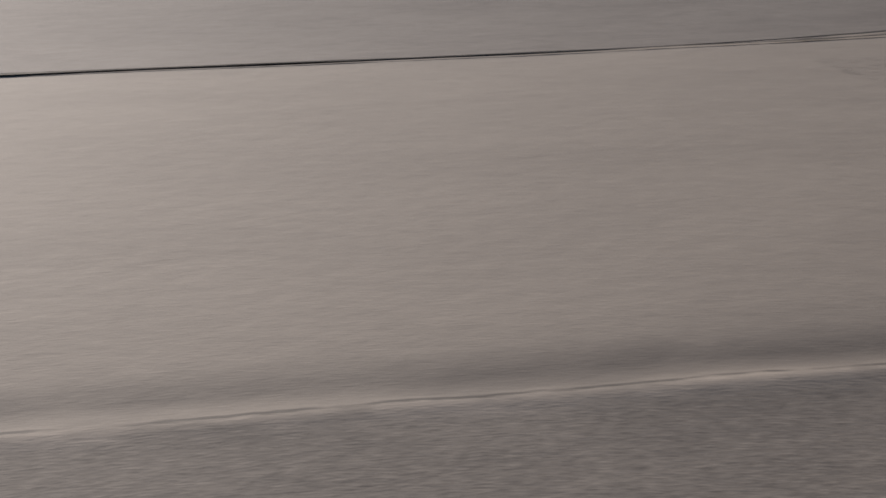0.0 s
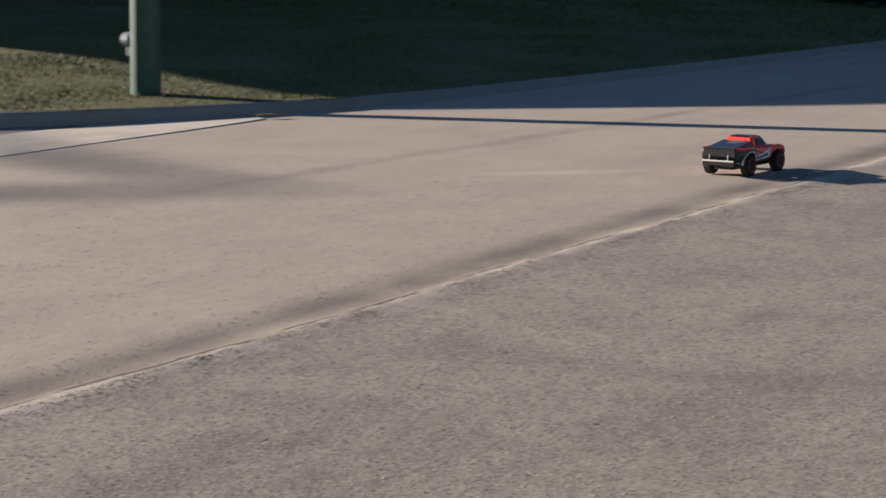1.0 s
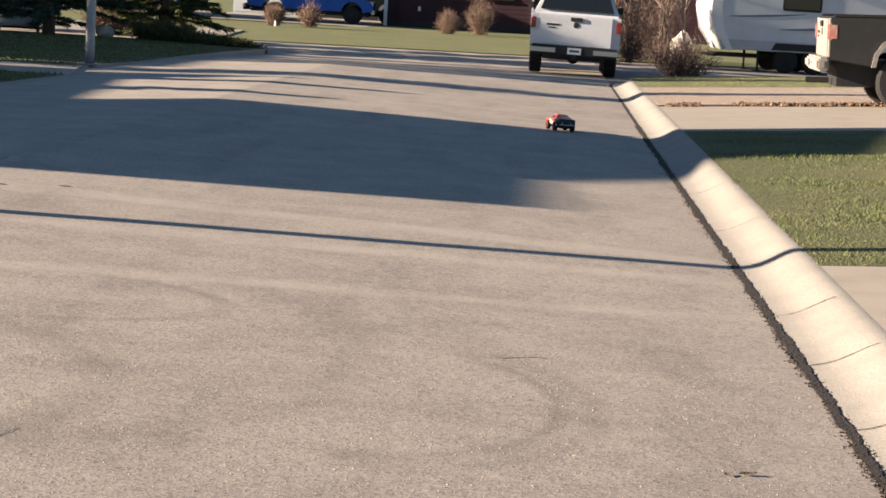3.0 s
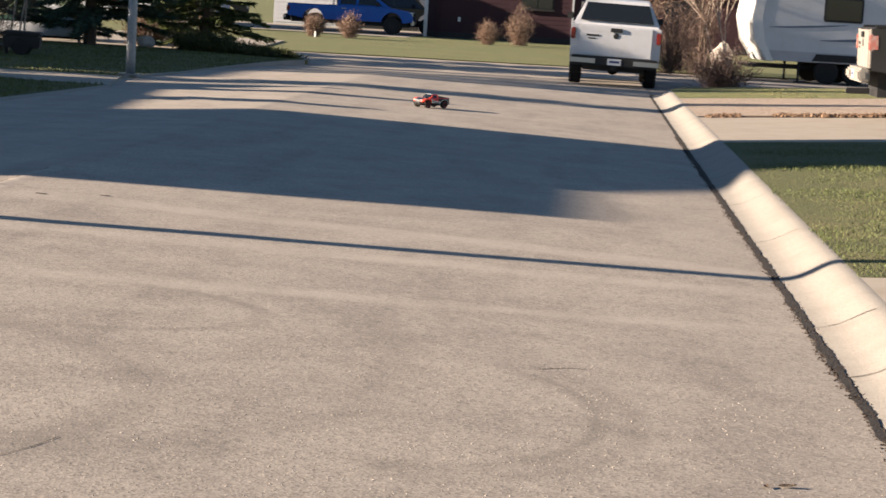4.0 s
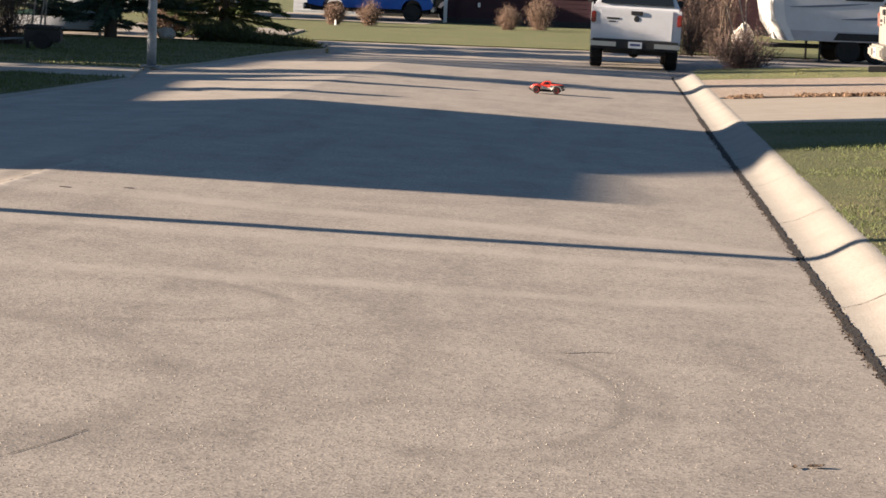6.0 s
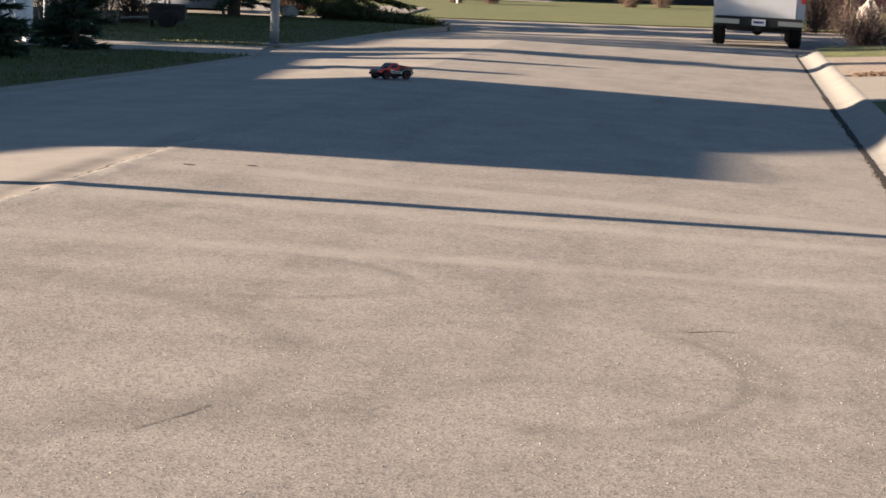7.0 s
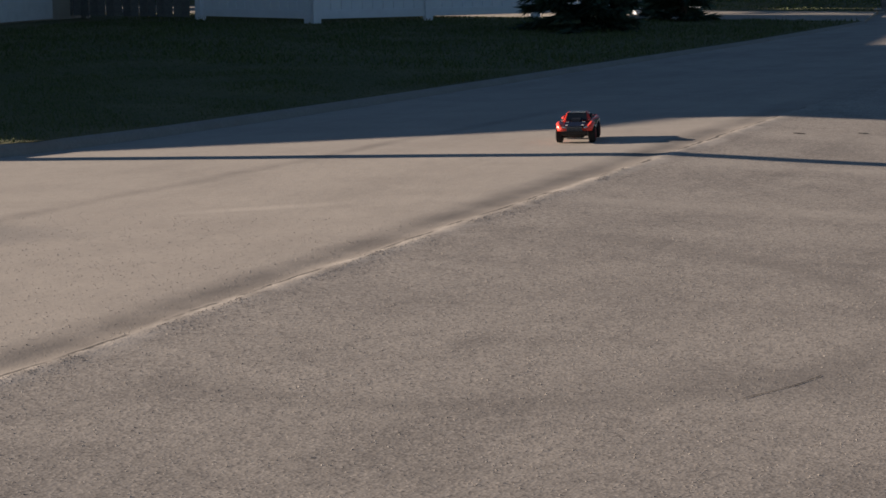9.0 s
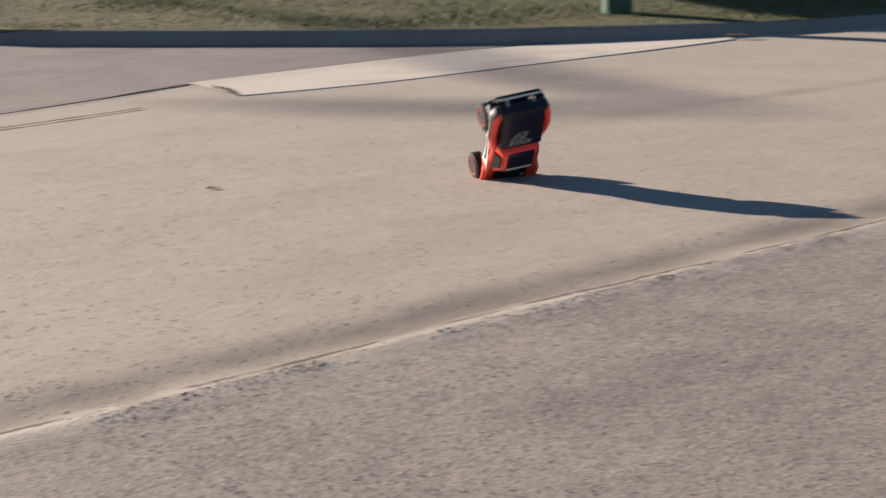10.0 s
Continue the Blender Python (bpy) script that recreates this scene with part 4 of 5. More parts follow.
def shadow_tree(x, y, z):
    """An unseen far tree, added so that its two bare top limbs lay soft shadows on the street corner."""
    t = thing("unseen_shadow_tree", "unseen bare tree added for two soft shadows on the street corner", "tree", pose(x, y, z))
    bm = bmesh.new()
    tube(bm, (0, 3.3, -0.1), (0, 3.3, 12.6), 0.10, 0.06, 8)
    for p, q, r0, r1 in (((3.3, 12.6), (2.6, 12.95), 0.06, 0.085), ((2.6, 12.95), (1.98, 13.17), 0.085, 0.10), ((1.98, 13.17), (1.05, 13.74), 0.10, 0.06),
                         ((1.05, 13.74), (0.28, 13.40), 0.06, 0.11), ((0.28, 13.40), (-0.35, 13.12), 0.11, 0.04)):
        tube(bm, (0, *p), (0, *q), r0, r1, 8)
    part("trunk", bm, BARK, t)


shadow_tree(-60, 0, -0.45)


# ---------------------------------------------------------------- houses
def house(name, label, x0, x1, y0, y1, z, eave, ridge, wall, along="x", over=0.45):
    """A house with thick walls and a gabled roof; ridge along x or y. Returns the thing; its parts are in world axes from (x0, y0, z)."""
    t = thing(name, label, "house", pose(x0, y0, z))
    w, d = x1 - x0, y1 - y0
    part("wall", boxed(0, w, 0, 0.2, 0, eave), wall, t)
    part("wall", boxed(0, w, d - 0.2, d, 0, eave), wall, t)
    part("wall", boxed(0, 0.2, 0.2, d - 0.2, 0, eave), wall, t)
    part("wall", boxed(w - 0.2, w, 0.2, d - 0.2, 0, eave), wall, t)
    bm = bmesh.new()
    if along == "x":
        for ya, yb in ((-over, d / 2), (d + over, d / 2)):
            za = eave - (ridge - eave) * over / (d / 2)
            v = [bm.verts.new(p) for p in ((-over, ya, za), (w + over, ya, za), (w + over, yb, ridge), (-over, yb, ridge), (-over, ya, za + 0.18), (w + over, ya, za + 0.18), (w + over, yb, ridge + 0.18), (-over, yb, ridge + 0.18))]
            for f in ((0, 1, 2, 3), (4, 5, 6, 7), (0, 1, 5, 4), (1, 2, 6, 5), (0, 3, 7, 4)):
                bm.faces.new([v[i] for i in f])
        part("roof", bm, SHINGLE, t)
        for x in (0, w - 0.2):
            g = bmesh.new()
            a = [g.verts.new(p) for p in ((x, 0, eave), (x, d, eave), (x, d / 2, ridge), (x + 0.2, 0, eave), (x + 0.2, d, eave), (x + 0.2, d / 2, ridge))]
            for f in ((0, 1, 2), (3, 4, 5), (0, 2, 5, 3), (1, 2, 5, 4), (0, 1, 4, 3)):
                g.faces.new([a[i] for i in f])
            part("gable", g, wall, t)
    else:
        for xa, xb in ((-over, w / 2), (w + over, w / 2)):
            za = eave - (ridge - eave) * over / (w / 2)
            v = [bm.verts.new(p) for p in ((xa, -over, za), (xa, d + over, za), (xb, d + over, ridge), (xb, -over, ridge), (xa, -over, za + 0.18), (xa, d + over, za + 0.18), (xb, d + over, ridge + 0.18), (xb, -over, ridge + 0.18))]
            for f in ((0, 1, 2, 3), (4, 5, 6, 7), (0, 1, 5, 4), (1, 2, 6, 5), (0, 3, 7, 4)):
                bm.faces.new([v[i] for i in f])
        part("roof", bm, SHINGLE, t)
    return t


def siding(t, x0, x1, z0, z1, y, material, step=0.2):
    """Lapped boards on a wall that faces -y."""
    me = bpy.data.meshes.new("siding_board")
    bm = prism(bmesh.new(), [(0, 0), (0.018, 0), (0.006, step), (0, step)], 0, x1 - x0)
    bm.to_mesh(me)
    bm.free()
    me.materials.append(material)
    for k in range(int((z1 - z0) / step)):
        o = new("siding_board", me)
        o.parent = t
        o.matrix_basis = Matrix.Translation((x0, y, z0 + k * step)) @ pose(0, 0, 0, 0, 0, -90)


def window(t, x, z, w, h, y, frame_=TRIM):
    f = part("window", boxed(x - w / 2 - 0.08, x + w / 2 + 0.08, y - 0.05, y + 0.02, z - 0.08, z + h + 0.08), frame_, t, "white window frame" if frame_ is TRIM else "dark window frame")
    part("pane", boxed(x - w / 2, x - 0.02, y - 0.062, y - 0.052, z, z + h), GLASS, f)
    part("pane", boxed(x + 0.02, x + w / 2, y - 0.062, y - 0.052, z, z + h), GLASS, f)
    part("sill", boxed(x - w / 2 - 0.12, x + w / 2 + 0.12, y - 0.12, y - 0.05, z - 0.12, z - 0.08), frame_, f)


red = house("maroon_house", "far house with maroon lap siding and pale corner trim", -7.3, 12.0, 97.2, 107, -0.20, 3.0, 5.2, SIDING)
siding(red, 0.1, 19.2, 0.25, 2.95, -0.002, SIDING)
part("foundation", boxed(-0.02, 19.3, -0.03, 0.0, 0, 0.25), BLACKPLASTIC, red, "dark concrete footing")
part("corner_trim", boxed(-0.08, 0.08, -0.06, 0.05, 0, 3.0), TRIM, red)
part("downpipe", boxed(0.50, 0.58, -0.09, -0.02, 0.1, 3.0), SIDING, red)
part("downpipe", boxed(6.55, 6.63, -0.09, -0.02, 0.1, 3.0), PALESIDING, red)
window(red, 5.0, 1.55, 1.3, 1.1, -0.02, BLACKPLASTIC)
window(red, 11.5, 1.4, 1.6, 1.2, -0.02, BLACKPLASTIC)
part("outlet_box", boxed(1.45, 1.57, -0.07, -0.02, 0.75, 0.95, 0.01), TRIM, red)
gar = house("pale_garage", "far garage with pale siding and an open dark doorway", -16.0, -7.9, 109.5, 117, -0.20, 2.9, 4.6, PALESIDING)
# flat black panel paints the shade inside the open doorway
part("garage_door", boxed(3.2, 7.4, -0.05, -0.004, 0.05, 2.25), BLACKPLASTIC, gar, "black panel in place of the open doorway's shade")
part("door_trim", boxed(3.0, 7.6, -0.07, -0.01, 2.26, 2.45), TRIM, gar)
siding(gar, 0.0, 3.0, 0.1, 2.8, -0.002, PALESIDING)
blue_house = house("pale_house", "far house with pale blue-grey siding behind the spruces", -34.0, -17.0, 92, 102, -0.20, 3.0, 5.2, PALESIDING)
siding(blue_house, 0.1, 16.9, 0.2, 2.95, -0.002, PALESIDING)
window(blue_house, 12.5, 1.1, 1.6, 1.2, -0.02)
window(blue_house, 6.5, 1.1, 1.6, 1.2, -0.02)
fh = house("tan_house", "far tan house behind bare shrubs", 13.5, 32, 88, 99, -0.2, 3.0, 5.2, TAN)
siding(fh, 0.1, 18.4, 0.2, 2.95, -0.002, TAN)
window(fh, 4.0, 1.0, 1.6, 1.2, -0.02)

# unseen house beside the street; its thin front wall is shaped from the long road shadow
near = thing("shadow_house", "unseen tan house, its thin front wall cut to the road shadow's outline", "house", pose(-20.0, 0, -0.135))
SHADOW_OUTLINE = [(15.9, 0), (14.6, 1.3), (13.5, 1.98), (12.1, 2.47), (11.45, 2.76), (11.5, 2.86), (12.5, 3.5), (13.0, 3.74), (13.75, 3.85), (13.85, 4.4), (13.95, 5.01), (16.6, 5.01), (16.63, 5.06), (18.0, 5.33), (19.2, 5.6), (19.7, 6.1), (24.6, 6.45), (24.0, 5.4), (24.8, 4.6), (25.1, 4.2), (23.75, 3.66), (30.85, 3.46), (31.0, 3.0), (31.0, 0)]
bm = bmesh.new()
a = [bm.verts.new((0, y, z)) for y, z in SHADOW_OUTLINE]
b = [bm.verts.new((-0.3, y, z)) for y, z in SHADOW_OUTLINE]
bm.faces.new(a)
bm.faces.new(b[::-1])
for i in range(len(SHADOW_OUTLINE)):
    j = (i + 1) % len(SHADOW_OUTLINE)
    bm.faces.new((a[i], b[i], b[j], a[j]))
part("wall", bm, TAN, near)
part("wall", boxed(-9, -0.31, 16.2, 30.7, 0, 3.0), TAN, near)
# door and windows are added too, out of view
bm = bmesh.new()
box(bm, -0.01, 0.05, 26.6, 29.8, 0.05, 2.3)
part("garage_door", bm, TRIM, near, "white panelled garage door")
for yy in (18.2, 21.4):
    w = part("window", boxed(-0.02, 0.05, yy - 0.8, yy + 0.8, 1.0, 2.3), TRIM, near, "white window frame")
    part("pane", boxed(0.052, 0.06, yy - 0.72, yy + 0.72, 1.08, 2.22), GLASS, w)


# out of view; added so that its roof shades the corner lawn
second = house("shading_house", "unseen tan house added to shade the corner lawn", -36, -28, 34.2, 49.6, -0.113, 3.2, 6.25, TAN, along="y")


# ---------------------------------------------------------------- vehicles
def wheel(parent, x, y, r, w, side, rim=CHROME, spokes=6):
    t = part("wheel", lathe(bmesh.new(), [(-w * 0.3, r * 0.2), (w * 0.3, r * 0.2)], 12, "y"), BLACKPLASTIC, parent)
    t.location = (x, y, r)
    part("tyre", lathe(bmesh.new(), [(-w / 2, r * 0.62), (-w / 2, r * 0.9), (-w * 0.38, r), (w * 0.38, r), (w / 2, r * 0.9), (w / 2, r * 0.62)], 28, "y"), RUBBER, t, smooth=False)
    bm = lathe(bmesh.new(), [(-w * 0.42, r * 0.60), (-w * 0.40, r * 0.63), (w * 0.40, r * 0.63), (w * 0.42, r * 0.60)], 24, "y")
    for k in range(spokes):
        a = 6.283 * k / spokes
        tube(bm, (0, side * w * 0.45, 0), (r * 0.58 * math.cos(a), side * w * 0.45, r * 0.58 * math.sin(a)), r * 0.09, r * 0.07, 4)
    lathe(bm, [(side * w * 0.40, r * 0.16), (side * w * 0.50, r * 0.14)], 12, "y")
    part("rim", bm, rim, t)
    return t


def arch(cx, r, z0, n=8):
    """Points round a wheel arch from front to rear, over the wheel."""
    return [(cx + r * math.cos(math.pi * k / n), z0 + r * math.sin(math.pi * k / n)) for k in range(n + 1)]


def pickup(label, m, paint, canopy=False, chrome=True, length=5.85, width=1.98, tall=1.92, lift=0.0, rear=None, deep=0.0, lens=REDLENS):
    """Forward is +x; the origin lies on the ground under the middle."""
    t = thing("pickup_truck", label, "pickup truck", m)
    h, L = width / 2, length / 2
    fx, rx, wr = L - 0.95, -L + 1.25, 0.385
    sill, belt, bed = 0.52 + lift, 1.17 + lift + deep, 1.14 + lift + deep
    wr += lift * 0.3
    rear = rear or paint
    top_in = 0.29 if canopy else 0.17
    low = [(-L + 0.12, 0.62 + lift), (-L + 0.10, bed), (-0.55, bed), (-0.55, belt), (L - 1.15, belt), (L - 0.35, 1.06 + lift), (L - 0.08, 0.98 + lift), (L - 0.02, 0.80 + lift), (L - 0.05, 0.58 + lift)]
    low += [(fx + 0.52, sill)] + arch(fx, 0.47, sill)[0:] + arch(rx, 0.47, sill)
    body = part("body", prism(bmesh.new(), low, -h, h, 0.035), paint, t)
    cab = [(-0.55, belt), (-0.50, tall - 0.10), (-0.30, tall), (0.85, tall), (1.05, tall - 0.05), (1.80, belt)]
    if canopy:
        cab = [(-L + 0.14, bed), (-L + 0.42, tall - 0.06), (-L + 0.70, tall - 0.02)] + cab[2:]
    part("cab", prism(bmesh.new(), cab, -h + 0.03, h - 0.03, 0.03, top_in, (belt, tall)), paint, t)
    for s in (-1, 1):
        y0, y1 = sorted((s * (h - 0.155), s * (h - 0.035)))
        for xs_ in ([(-0.42, 0.28), (0.38, 1.02)] if not canopy else [(-2.2, -0.65), (-0.42, 0.28), (0.38, 1.02)]):
            g = bmesh.new()
            q = [(xs_[0], belt + 0.06), (xs_[1] + (0.45 if xs_[1] > 1 else 0), belt + 0.06), (xs_[1], tall - 0.16), (xs_[0] + 0.03, tall - 0.16)]
            prism(g, q, s * (h - 0.06) - 0.035, s * (h - 0.06) + 0.035)
            for v in g.verts:
                v.co.y -= s * top_in * (v.co.z - belt) / (tall - belt) - s * 0.012
            part("side_window", g, GLASS, t)
        part("mirror", boxed(1.15, 1.30, *sorted((s * h, s * (h + 0.15))), belt + 0.04, belt + 0.20, 0.02), BLACKPLASTIC, t)
        part("headlight", boxed(L - 0.22, L - 0.02, *sorted((s * (h - 0.36), s * (h - 0.01))), 0.82, 1.02, 0.02), CLEARLENS, t)
        part("tail_light", boxed(-L + 0.06, -L + 0.22, *sorted((s * (h - 0.10), s * (h + 0.006))), bed - 0.34, bed - 0.09, 0.02), lens, t)
        part("door_handle", boxed(-0.35, -0.15, *sorted((s * h, s * (h + 0.03))), 1.02, 1.06, 0.008), CHROME if chrome else BLACKPLASTIC, t)
    part("windscreen", prism(bmesh.new(), [(1.16, tall - 0.13), (1.74, belt + 0.05), (1.80, belt + 0.05), (1.22, tall - 0.11)], -h + 0.16, h - 0.16), GLASS, t)
    if canopy:
        rw = prism(bmesh.new(), [(-L + 0.185, bed + 0.10), (-L + 0.39, tall - 0.13), (-L + 0.34, tall - 0.13), (-L + 0.125, bed + 0.10)], -h + 0.15, h - 0.15, 0.0, 0.20, (bed, tall))
    else:
        rw = prism(bmesh.new(), [(-0.545, belt + 0.08), (-0.50, tall - 0.15), (-0.54, tall - 0.15), (-0.585, belt + 0.08)], -h + 0.16, h - 0.16, 0.0, 0.08, (belt, tall))
        b_ = part("bed_floor", boxed(-L + 0.14, -0.58, -h + 0.07, h - 0.07, bed + 0.001, bed + 0.012), BLACKPLASTIC, t)
    part("rear_window", rw, GLASS, t)
    tg = part("tailgate", boxed(-L + 0.075, -L + 0.11, -h + 0.19, h - 0.19, 0.66 + lift, bed - 0.02, 0.012), rear, t)
    part("tailgate_handle", boxed(-L + 0.045, -L + 0.074, -0.13, 0.13, bed - 0.14, bed - 0.05, 0.008), BLACKPLASTIC, tg)
    part("badge", lathe(bmesh.new(), [(-L + 0.066, 0.055), (-L + 0.074, 0.065)], 20, "x", (0, 0, bed - 0.22)), BLACKPLASTIC, tg, "plain dark oval badge")
    part("badge_bar", boxed(-L + 0.066, -L + 0.074, h - 0.62, h - 0.34, bed - 0.25, bed - 0.21), BLACKPLASTIC, tg)
    part("badge_bar", boxed(-L + 0.066, -L + 0.074, h - 0.54, h - 0.38, bed - 0.31, bed - 0.285), BLACKPLASTIC, tg)
    bp = part("rear_bumper", boxed(-L - 0.06, -L + 0.10, -h + 0.02, h - 0.02, 0.44 + lift, 0.66 + lift, 0.03), BLACKPLASTIC if rear is paint else rear, t)
    for s in (-1, 1):
        part("bumper_corner", boxed(-L - 0.085, -L + 0.06, *sorted((s * (h - 0.60), s * (h - 0.01))), 0.47 + lift, 0.63 + lift, 0.03), CHROME if chrome else rear, bp, "chrome bumper corner")
    pl = part("plate", boxed(-L - 0.072, -L - 0.062, -0.15, 0.15, 0.48 + lift, 0.62 + lift), PLATE, bp)
    part("plate_bar", boxed(-L - 0.0755, -L - 0.0725, -0.11, 0.11, 0.53 + lift, 0.58 + lift), INK, pl)
    part("hitch", boxed(-L - 0.16, -L + 0.2, -0.05, 0.05, 0.37, 0.46, 0.01), BLACKPLASTIC, t)
    part("front_bumper", boxed(L - 0.10, L + 0.06, -h + 0.02, h - 0.02, 0.45, 0.66, 0.03), CHROME if chrome else paint, t)
    part("grille", boxed(L - 0.06, L + 0.0, -h + 0.38, h - 0.38, 0.70, 1.0, 0.02), BLACKPLASTIC, t)
    part("underbody", boxed(-L + 0.25, L - 0.2, -h + 0.30, h - 0.30, 0.34, 0.62 + lift), BLACKPLASTIC, t)
    # a separate rear colour carries the sunlit look to corners and flares
    if rear is not paint:
        for s in (-1, 1):
            part("quarter_edge", boxed(-L + 0.085, -L + 0.115, *sorted((s * (h - 0.2), s * (h - 0.02))), 0.66 + lift, bed - 0.01, 0.01), rear, t, "rear corner painted pale for dust and sun")
            part("bed_rail", boxed(-L + 0.15, -0.6, *sorted((s * (h - 0.10), s * (h - 0.02))), bed + 0.001, bed + 0.05, 0.015), BLACKPLASTIC, t)
            part("wheel_flare", prism(bmesh.new(), arch(rx, 0.52, sill) + arch(rx, 0.45, sill)[::-1], s * h - 0.03, s * h + 0.03), rear, t, "wheel arch flare painted pale for dust and sun")
    ax = part("rear_axle", lathe(bmesh.new(), [(-h + 0.25, 0.05), (h - 0.25, 0.05)], 10, "y", (rx, 0, wr)), BLACKPLASTIC, t)
    bmx = bmesh.new()
    bmesh.ops.create_icosphere(bmx, subdivisions=2, radius=0.15, matrix=Matrix.Translation((rx, 0, wr)))
    part("differential", bmx, BLACKPLASTIC, ax)
    for x in (fx, rx):
        for s in (-1, 1):
            wheel(t, x, s * (h - 0.15), wr, 0.27, s, GALV if not chrome else BLACKPLASTIC, 10)
    return t


pickup("white pickup truck with a matching canopy, parked at the kerb", pose(0.61, 50.6, -0.23, 1.2, 0, 90), WHITEPAINT, canopy=True, deep=0.20, tall=1.96)
pickup("bright blue crew cab pickup parked on a far drive", pose(-10.6, 96.3, -0.192, 0, 0, 2), BLUEPAINT, length=5.7, tall=1.74)
pickup("black pickup parked behind the blue one", pose(-9.3, 99.6, -0.192, 0, 0, 4), GREYPAINT, length=5.7, tall=1.85)
pickup("dusty charcoal pickup parked on the driveway, its sunlit tailgate painted pale", pose(7.17, 33.9, right_z(5.6) + 0.03, 0, -2.0, -1.5), GREYPAINT, chrome=False, lift=0.13, tall=2.15, rear=DUSTY_LIT, deep=0.12, lens=STRIPEDLENS)
pickup("dark pickup parked beside the pale house", pose(-16.8, 88.5, -0.20, 0, 0, 8), GREYPAINT, length=5.6, canopy=True)


def travel_trailer(m, label):
    """Forward (the hitch) is +x; seen from its side."""
    t = thing("travel_trailer", label, "trailer", m)
    L, h, z0, z1 = 7.6, 1.2, 0.58, 3.15
    side = [(0.0, z0), (-0.30, 1.1), (-0.42, 1.75), (-0.30, 2.5), (0.05, z1), (L, z1), (L + 0.5, 2.4), (L + 0.5, z0 + 0.3), (L + 0.1, z0)]
    part("shell", prism(bmesh.new(), side, -h, h, 0.05), TRAILERWHITE, t)
    part("skirt", prism(bmesh.new(), [(0.02, z0 + 0.01), (-0.16, 0.86), (L + 0.3, 0.86), (L + 0.1, z0 + 0.01)], -h - 0.006, h + 0.006), TRAILERGREY, t)
    part("end_cap", prism(bmesh.new(), [(0.04, z0 - 0.02), (-0.33, 1.1), (-0.45, 1.75), (-0.33, 2.5), (0.02, z1), (0.22, z1 + 0.006), (-0.06, 2.5), (-0.17, 1.75), (-0.06, 1.1), (0.26, z0 - 0.02)], -h - 0.012, h + 0.012, 0.02), TRIM, t, "white curved end cap")
    for x, w in ((1.55, 1.1), (4.9, 1.4)):
        f = part("window", boxed(x, x + w, -h - 0.02, -h + 0.02, 1.72, 2.4, 0.03), BLACKPLASTIC, t)
        part("pane", boxed(x + 0.06, x + w - 0.06, -h - 0.026, -h - 0.021, 1.78, 2.34), GLASS, f)
    for x0, z, w, th in ((0.05, 1.50, 2.2, 0.05), (1.5, 1.20, 2.6, 0.07), (3.2, 1.42, 3.0, 0.06)):
        bm = bmesh.new()
        n = 12
        up = [(x0 + w * k / n, z + 0.16 * (k / n) ** 2 + th * math.sin(math.pi * k / n)) for k in range(n + 1)]
        lo = [(x0 + w * k / n, z + 0.16 * (k / n) ** 2 - th * 0.2) for k in range(n + 1)]
        prism(bm, up + lo[::-1], -h - 0.012, -h - 0.002)
        part("decal_stripe", bm, DECAL, t)
    part("frame_rail", boxed(-0.1, L + 1.2, -0.5, 0.5, 0.36, 0.47), BLACKPLASTIC, t)
    part("rear_bumper", boxed(-0.35, -0.2, -h + 0.1, h - 0.1, 0.36, 0.46, 0.02), BLACKPLASTIC, t)
    for x in (1.0,):
        for s in (-1, 1):
            part("jack_leg", tube(bmesh.new(), (x, s * 0.95, 0.0), (x, s * 0.95, 0.6), 0.03, 0.04, 6), BLACKPLASTIC, t)
            part("jack_foot", boxed(x - 0.1, x + 0.1, s * 0.95 - 0.1, s * 0.95 + 0.1, 0, 0.025), BLACKPLASTIC, t)
    for x in (1.75, 2.55):
        for s in (-1, 1):
            wheel(t, x, s * (h - 0.14), 0.34, 0.22, s, RUBBER, 8)
    part("wheel_arch", prism(bmesh.new(), [(1.3, 0.62), (1.42, 0.82), (2.88, 0.82), (3.0, 0.62)], -h - 0.02, -h + 0.05), BLACKPLASTIC, t)


travel_trailer(pose(4.80, 61.4, -0.238, 0, 0, 6.5), "white travel trailer with grey-blue decal stripes on jacks")


def utility_box(x, y):
    t = thing("utility_trailer", "small dark covered trailer on the shaded lawn", "trailer", pose(x, y, -0.125, 0, 0, 10))
    part("deck", boxed(-0.36, 0.36, -0.35, 0.35, 0.14, 0.40, 0.03), BLACKPLASTIC, t)
    part("cover", prism(bmesh.new(), [(-0.40, 0.405), (0.40, 0.405), (0.36, 0.46), (-0.34, 0.48)], -0.38, 0.38, 0.01), BLACKPLASTIC, t)
    for s in (-1, 1):
        wheel(t, 0, s * 0.40, 0.17, 0.10, s, RUBBER)
    part("stand", boxed(-0.34, -0.28, -0.05, 0.05, 0, 0.14), BLACKPLASTIC, t)
    part("tow_bar", tube(bmesh.new(), (-0.36, 0, 0.2), (-0.95, 0, 0.16), 0.025, 0.02, 6), GALV, t)


utility_box(-11.26, 42.62)


